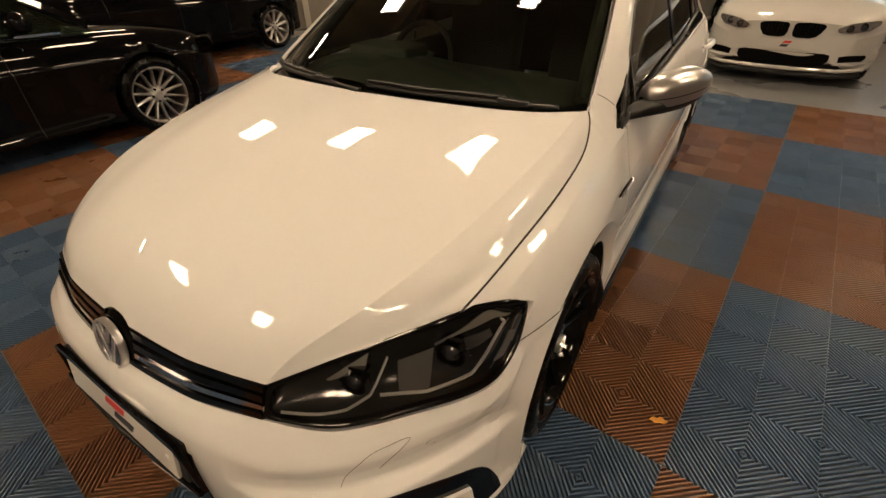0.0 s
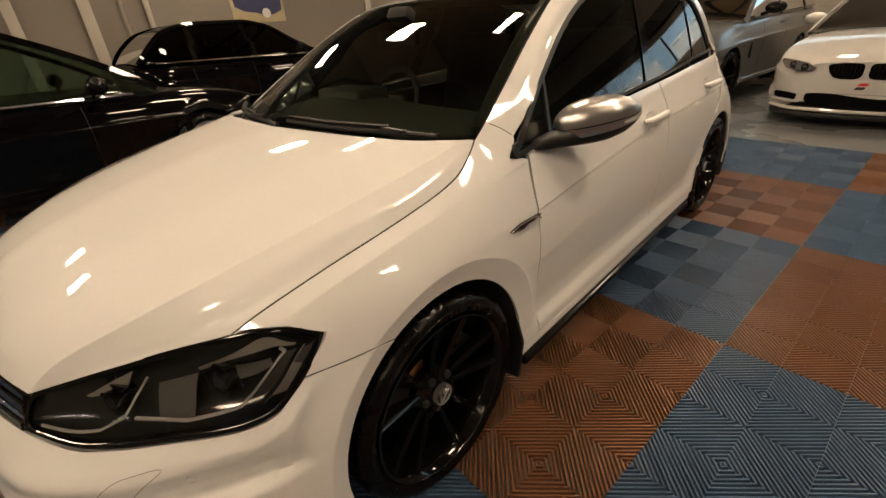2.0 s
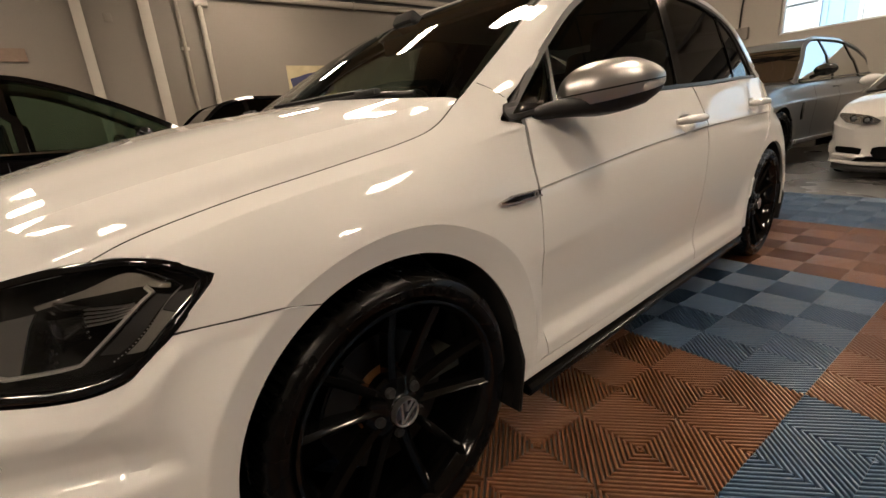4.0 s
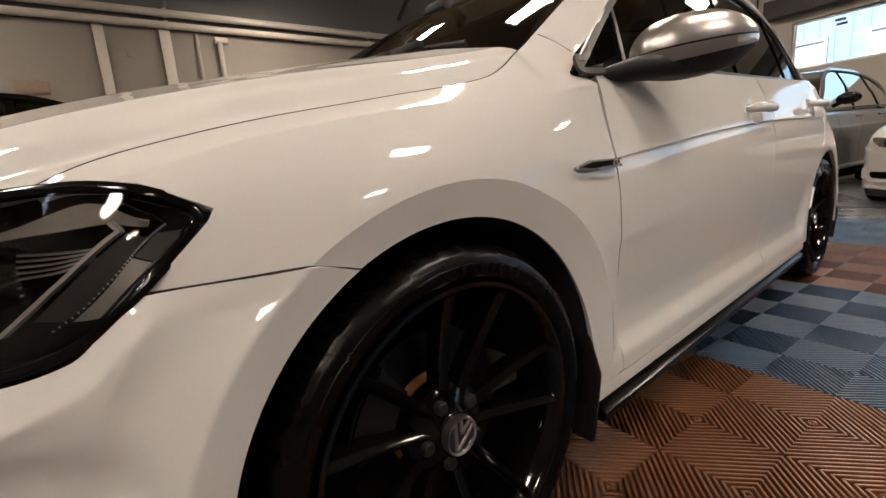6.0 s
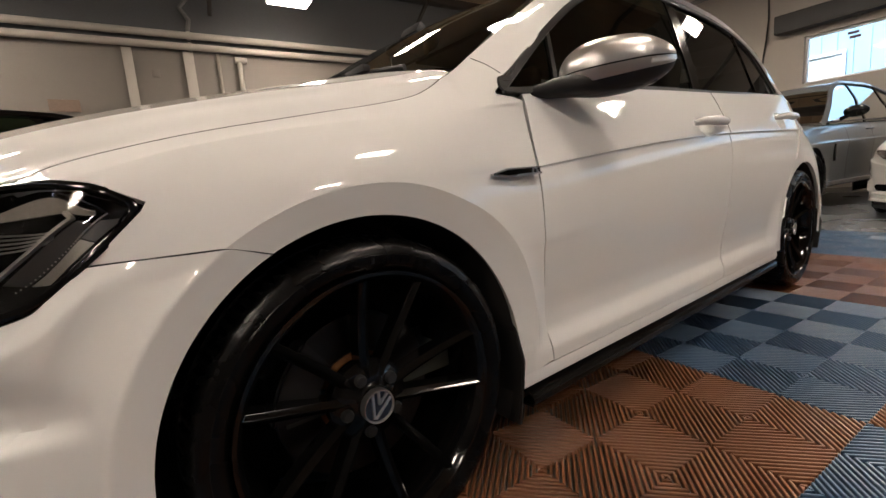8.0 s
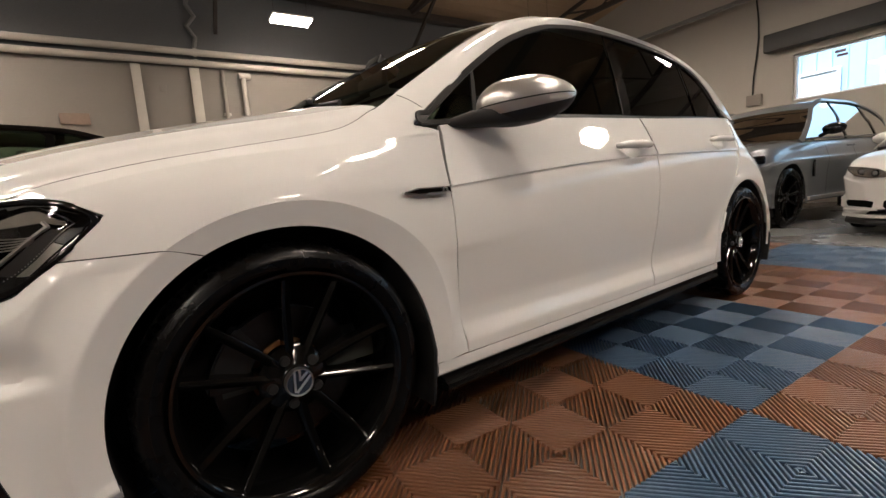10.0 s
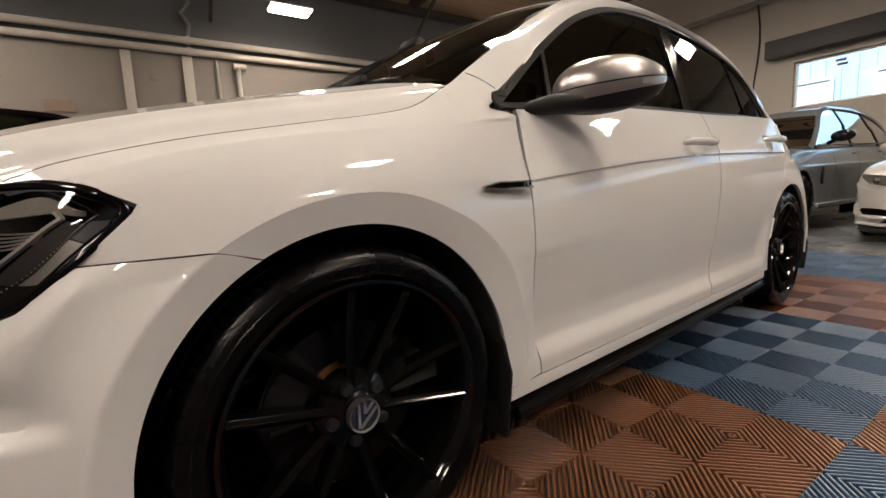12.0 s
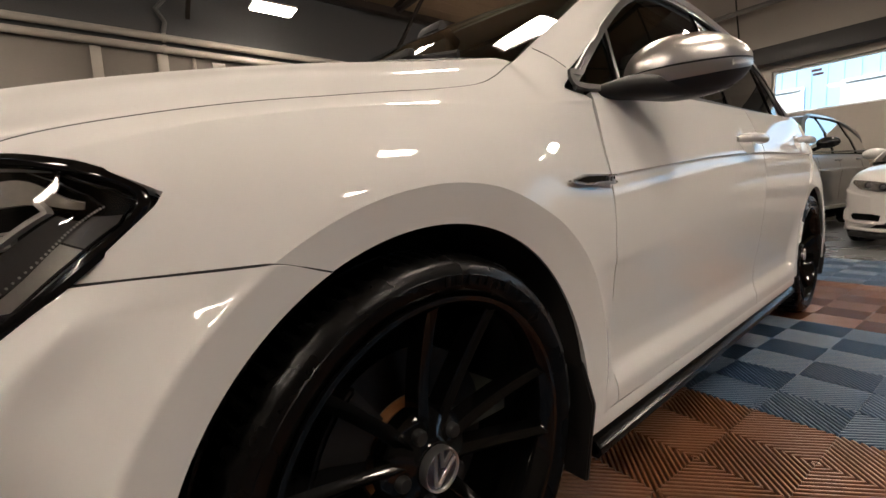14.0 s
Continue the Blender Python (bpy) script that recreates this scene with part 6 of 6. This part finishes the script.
def saloon_front(car, fo):
    """Twin grilles, lamps, intakes and a plate on the white coupe."""
    y = -fo
    silver = material("lamp_silver", (0.45, 0.43, 0.40), 0.15, metal=0.8, coat=1.0, vary=0.2, scale=60)
    for s in (1, -1):
        order = 1 if s == 1 else -1
        pts = [(s * 0.022, 0.645), (s * 0.045, 0.668), (s * 0.16, 0.675), (s * 0.29, 0.665), (s * 0.318, 0.645), (s * 0.295, 0.58), (s * 0.255, 0.535), (s * 0.20, 0.515), (s * 0.08, 0.515), (s * 0.04, 0.528), (s * 0.022, 0.56)]
        k = part("grille", outline_patch(pts[::order], y + 0.018, 0.03), DARK_MESH, car, "black kidney-shaped grille")
        for i in range(7):
            part("slat", boxed((s * 0.158 + (i - 3) * 0.034, y - 0.010, 0.595), (0.006, 0.006, 0.12), 0.001), GLOSS_BLACK, k)
        pts = [(s * 0.41, 0.625), (s * 0.50, 0.675), (s * 0.62, 0.70), (s * 0.76, 0.715), (s * 0.765, 0.68), (s * 0.70, 0.615), (s * 0.55, 0.585), (s * 0.44, 0.59)]
        bm = prism(pts[::order], 0.05, Matrix(((1, 0, 0, 0), (0, 0, -1, y + 0.13), (0, 1, 0, 0), (0, 0, 0, 1))), 0.006)
        for v in bm.verts:
            v.co.y += 0.55 * max(0, abs(v.co.x) - 0.42) ** 1.4 - 0.10
        lamp = part("headlight", bm, silver, car, "clear headlight with round reflectors")
        for cx, cz in ((0.52, 0.632), (0.63, 0.655)):
            b = lathe([(0.0, 0.012), (0.022, 0.010), (0.030, -0.002), (0.033, 0.004), (0.036, -0.004)], 20, "x")
            b.transform(Matrix.Translation((s * cx, y + 0.55 * (cx - 0.42) ** 1.4 - 0.022, cz)) @ Matrix.Rotation(radians(-90), 4, "Z"))
            part("reflector", b, DARK_CHROME, lamp)
        pts = [(s * 0.53, 0.345), (s * 0.60, 0.36), (s * 0.76, 0.365), (s * 0.775, 0.34), (s * 0.75, 0.30), (s * 0.54, 0.285)]
        part("side_intake", outline_patch(pts[::order], y + 0.004, 0.02), DARK_MESH, car, "black corner intake")
        bm = tube(spline([(s * 0.50, y + 0.035, 0.27), (s * 0.62, y + 0.065, 0.265), (s * 0.78, y + 0.16, 0.275)], 14), 0.016, 8)
        part("intake_lip", bm, PAINT_WHITE_B, car)
    part("centre_intake", outline_patch([(-0.45, 0.355), (-0.40, 0.37), (0.40, 0.37), (0.45, 0.355), (0.455, 0.30), (0.41, 0.245), (0.2, 0.225), (-0.2, 0.225), (-0.41, 0.245), (-0.455, 0.30)], y + 0.006, 0.02), DARK_MESH, car, "wide black lower intake")
    plate = part("number_plate", boxed((0, y - 0.012, 0.448), (0.52, 0.012, 0.11), 0.003), PAINT_WHITE_B, car, "white show plate with a red and a black stripe")
    for mat, dx, dz in ((RED, 0.01, 0.02), (BLACK_PRINT, -0.01, -0.018)):
        part("stripe", prism([(-0.045 + dx, dz - 0.014), (0.03 + dx, dz - 0.014), (0.05 + dx, dz + 0.014), (-0.025 + dx, dz + 0.014)], 0.003, Matrix(((1, 0, 0, 0), (0, 0, -1, y - 0.0185), (0, 1, 0, 0.448), (0, 0, 0, 1)))), mat, plate)
    b = lathe([(0.0, 0.006), (0.036, 0.004), (0.041, -0.002)], 24, "x")
    b.transform(Matrix.Translation((0, y + 0.05, 0.69)) @ Matrix.Rotation(radians(-90), 4, "Z") @ Matrix.Rotation(radians(-50), 4, "Y"))
    part("emblem", b, material("emblem_grey", (0.25, 0.27, 0.32), 0.25, metal=0.4), car, "small round emblem")
    part("splitter", tube(spline([(-0.80, y + 0.22, 0.205), (-0.55, y + 0.04, 0.195), (0, y - 0.005, 0.19), (0.55, y + 0.04, 0.195), (0.80, y + 0.22, 0.205)], 30), 0.02, 8), PAINT_WHITE_B, car)
    part("lower_lip", tube(spline([(-0.78, y + 0.25, 0.14), (-0.55, y + 0.07, 0.135), (0, y + 0.03, 0.135), (0.55, y + 0.07, 0.135), (0.78, y + 0.25, 0.14)], 30), 0.03, 8), MATT_BLACK, car)


def other_cars():
    coupe = parked_car("coupe_car", "white sports coupe facing the aisle", PAINT_WHITE_B, pose(1.55, 6.56, -0.015, 0, 0, -5), 2.76, 0.82, 1.0, 0.89,
                       fn((-0.82, 0.66), (-0.7, 0.73), (-0.4, 0.815), (0.0, 0.885), (0.5, 0.95), (0.7, 0.97), (4.5, 0.97)), fn((-0.8, 0.80), (0.3, 0.90), (1.5, 0.95), (3.6, 0.97)),
                       fn((0.45, 0.94), (0.9, 1.15), (1.35, 1.34), (1.8, 1.405), (2.4, 1.39), (3.0, 1.25), (3.5, 1.0)), (0.42, 3.5), 0.325, 10, DARK_CHROME, DARK_GLASS, 0.17)
    saloon_front(coupe, 0.82)
    suv = parked_car("suv_car", "grey metallic sports utility car with black wheels", PAINT_GREY, pose(-0.87, 6.64, -0.015, 0, 0, -7), 2.97, 0.86, 1.05, 0.99,
                     fn((-0.86, 0.86), (-0.75, 0.96), (-0.4, 1.04), (0.2, 1.10), (0.6, 1.14), (5, 1.2)), fn((-0.8, 1.06), (0.3, 1.10), (1.5, 1.14), (3.8, 1.20)),
                     fn((0.4, 1.09), (0.9, 1.38), (1.3, 1.62), (1.8, 1.735), (2.6, 1.74), (3.3, 1.66), (3.75, 1.45), (3.95, 1.2)), (0.38, 3.95), 0.375, 10, WHEEL_BLACK, DARK_GLASS, 0.27)
    for s in (1, -1):
        part("lamp", boxed((s * 0.78, -0.60, 0.86), (0.30, 0.3, 0.10), 0.03, Matrix.Rotation(radians(s * 28), 4, "Z")), GLOSS_BLACK, suv, "dark headlight")
        part("side_vent", boxed((s * 0.985, 0.62, 0.72), (0.02, 0.05, 0.22), 0.006), GLOSS_BLACK, suv)
        part("sill_trim", boxed((s * 0.975, 1.49, 0.33), (0.05, 2.0, 0.05), 0.012), SATIN, suv)
    part("dash_light", boxed((0.55, 0.92, 1.30), (0.10, 0.006, 0.02), 0), GREEN_LED, suv, "small green light behind the screen")
    turn = Matrix.Rotation(math.pi, 4, "Z")
    saloon = parked_car("saloon_car", "glossy black saloon with multi-spoke wheels", PAINT_BLACK, Matrix.Translation((-4.33, 1.05, 0)) @ turn, 2.84, 0.84, 1.0, 0.92,
                        fn((-0.84, 0.66), (-0.7, 0.76), (-0.3, 0.87), (0.2, 0.95), (0.5, 1.0), (0.7, 1.0), (3.1, 1.0), (3.84, 0.96)), fn((-0.8, 0.86), (0.3, 0.93), (1.5, 0.96), (3.6, 1.0)),
                        fn((0.33, 0.98), (0.6, 1.16), (0.87, 1.31), (1.14, 1.44), (1.36, 1.53), (1.65, 1.60), (2.1, 1.62), (2.7, 1.54), (3.2, 1.28), (3.5, 1.02)), (0.33, 3.5), 0.335, 14, SATIN, GREEN_GLASS, 0.19)
    estate = parked_car("estate_car", "tall black estate car with chrome window line", PAINT_BLACK, Matrix.Translation((-6.95, 4.6, 0)) @ turn, 2.62, 0.85, 0.72, 0.93,
                        fn((-0.88, 0.74), (-0.7, 0.86), (-0.2, 0.97), (0.3, 1.03), (5, 1.1)), fn((-0.8, 1.0), (0.3, 1.04), (1.5, 1.07), (3.8, 1.12)),
                        fn((0.3, 1.03), (0.8, 1.3), (1.2, 1.54), (1.6, 1.62), (2.3, 1.62), (2.8, 1.53), (3.1, 1.32), (3.28, 1.12)), (0.3, 3.28), 0.35, 10, SATIN, DARK_GLASS, 0.24)
    for car, y, z in ((saloon, -0.70, 0.68), (estate, -0.74, 0.80)):
        for s in (1, -1):
            lamp = part("headlight", boxed((s * 0.66, y + 0.04, z), (0.34, 0.26, 0.15), 0.05, Matrix.Rotation(radians(s * 34), 4, "Z"), seg=3), DARK_GLASS, car, "clear headlight with chrome inside")
            for k in range(3):
                b = lathe([(0.0, 0.01), (0.03, 0.006), (0.042, -0.006)], 18, "x")
                b.transform(Matrix.Translation((s * (0.58 + 0.09 * k), y - 0.05 + 0.05 * k, z)) @ Matrix.Rotation(radians(-90 + s * 30), 4, "Z"))
                part("reflector", b, CHROME, lamp)


other_cars()


# ---- small things on the floor ----
def dry_leaf(x, y, rz, size):
    bm = bmesh.new()
    pts = [(-1, 0, 0.1), (-0.5, 0.42, 0.16), (-0.1, 0.3, 0.05), (0.25, 0.5, 0.2), (0.6, 0.3, 0.1), (1, -0.1, 0.22), (0.55, -0.4, 0.12), (0.1, -0.28, 0.04), (-0.45, -0.42, 0.14)]
    c = bm.verts.new((0, 0, 0.0))
    vs = [bm.verts.new((a * size, b * size, z * size)) for a, b, z in pts]
    for a, b in zip(vs, vs[1:] + vs[:1]):
        bm.faces.new((c, a, b))
    geom = bmesh.ops.solidify(bm, geom=bm.faces[:], thickness=0.0012)
    bm.transform(pose(x, y, 0.003, 0, 0, rz))
    ob = part("dry_leaf", bm, LEAF)
    tagged(ob, "curled dry yellow leaf on the floor tiles", "leaf")


dry_leaf(1.213, 0.134, 20, 0.032)


# ---- floor tiles: ribbed squares in blocks of two colours, last of all ----
SQ = 0.2025
TILE = 2 * SQ


def tile_data():
    """One ribbed tile: four squares whose ribs nest round its middle."""
    verts, faces = [], []

    def prism4(poly):
        """A rib: upright flanks, worn upper edges."""
        n, b = 4, len(verts)
        (ax, ay), (bx, by), (cx, cy), (dx, dy) = poly
        lean = lambda p, q: (p[0] + (q[0] - p[0]) * 0.2, p[1] + (q[1] - p[1]) * 0.2)
        if math.hypot(bx - ax, by - ay) > math.hypot(dx - ax, dy - ay):
            top = [lean(poly[0], poly[3]), lean(poly[1], poly[2]), lean(poly[2], poly[1]), lean(poly[3], poly[0])]
        else:
            top = [lean(poly[0], poly[1]), lean(poly[1], poly[0]), lean(poly[2], poly[3]), lean(poly[3], poly[2])]
        for ring, z in ((poly, -0.0155), (poly, -0.0022), (top, 0.0)):
            verts.extend([(x, y, z) for x, y in ring])
        for lo in (0, 4):
            for k in range(n):
                faces.append([b + lo + k, b + lo + (k + 1) % n, b + lo + 4 + (k + 1) % n, b + lo + 4 + k])
        faces.append([b + 8 + k for k in range(n)])

    e = 0.0008
    pitch, wide = SQ * math.sqrt(0.5) / 10, 0.0079
    for qx in (-1, 1):
        for qy in (-1, 1):
            # ribs lie across each square's diagonal, so that they nest round the tile's middle
            d = Vector((qx, -qy)).normalized()
            n = Vector((-d.y, d.x))
            for k in range(-10, 10):
                off = (k + 0.5) * pitch
                lines = []
                for o in (off - wide / 2, off + wide / 2):
                    # clip the line n.p = o to the square
                    ts = []
                    base = n * o + Vector((qx, qy)) * SQ / 2
                    for ax in (0, 1):
                        lo, hi = sorted((0.0004 * (qx, qy)[ax], (qx, qy)[ax] * (SQ - e)))
                        t0, t1 = sorted(((lo - base[ax]) / d[ax], (hi - base[ax]) / d[ax]))
                        ts.append((t0, t1))
                    t0, t1 = max(t[0] for t in ts), min(t[1] for t in ts)
                    if t1 - t0 > 0.001:
                        lines.append((base + d * t0, base + d * t1))
                if len(lines) == 2:
                    (p, q), (r, s) = lines
                    poly = [(v.x, v.y) for v in (p, q, s, r)]
                    area = sum(poly[i][0] * poly[(i + 1) % 4][1] - poly[(i + 1) % 4][0] * poly[i][1] for i in range(4))
                    prism4(poly if area > 0 else poly[::-1])
    return verts, faces


def floor_tiles():
    verts, faces = tile_data()
    floor = scene.objects["floor"]
    mesh = {}
    for name, mat in (("blue", TILE_BLUE), ("brown", TILE_BROWN)):
        me = bpy.data.meshes.new("tile")
        me.from_pydata(verts, [], faces)
        me.materials.append(mat)
        mesh[name] = me
    rest = {"blue": [], "brown": []}
    count = 0
    for iu in range(-21, 15):
        for iv in range(-15, 9):
            u, v = (iu + 0.5) * TILE, (iv + 0.5) * TILE
            p = GARAGE @ Vector((u, v, 0))
            color = "brown" if ((iu // 3) + (iv // 3)) % 2 == 0 else "blue"
            near = -0.5 < p.x < 3.6 and -0.75 < p.y < 5.2 or (-1.9 < p.x <= -0.5 and -1.6 < p.y < -0.7)
            if near and count < 300:
                count += 1
                ob = new("tile", mesh[color])
                ob.parent = floor
                ob.matrix_basis = GARAGE @ pose(u, v, 0.0, 0, 0, 90 * ((iu * 7 + iv * 3) % 4))
            else:
                rest[color].append((u, v))
    base = np.array(verts)
    for name, mat in (("blue", TILE_BLUE), ("brown", TILE_BROWN)):
        vs = np.concatenate([base + (u, v, 0) for u, v in rest[name]])
        fs = [[i + k * len(base) for i in f] for k in range(len(rest[name])) for f in faces]
        me = bpy.data.meshes.new("tiles")
        me.from_pydata(vs.tolist(), [], fs)
        me.transform(GARAGE)
        me.materials.append(mat)
        ob = new("tiles", me)
        ob.parent = floor
        tagged(ob, "ribbed plastic floor tiles farther off", kind="stuff")


floor_tiles()
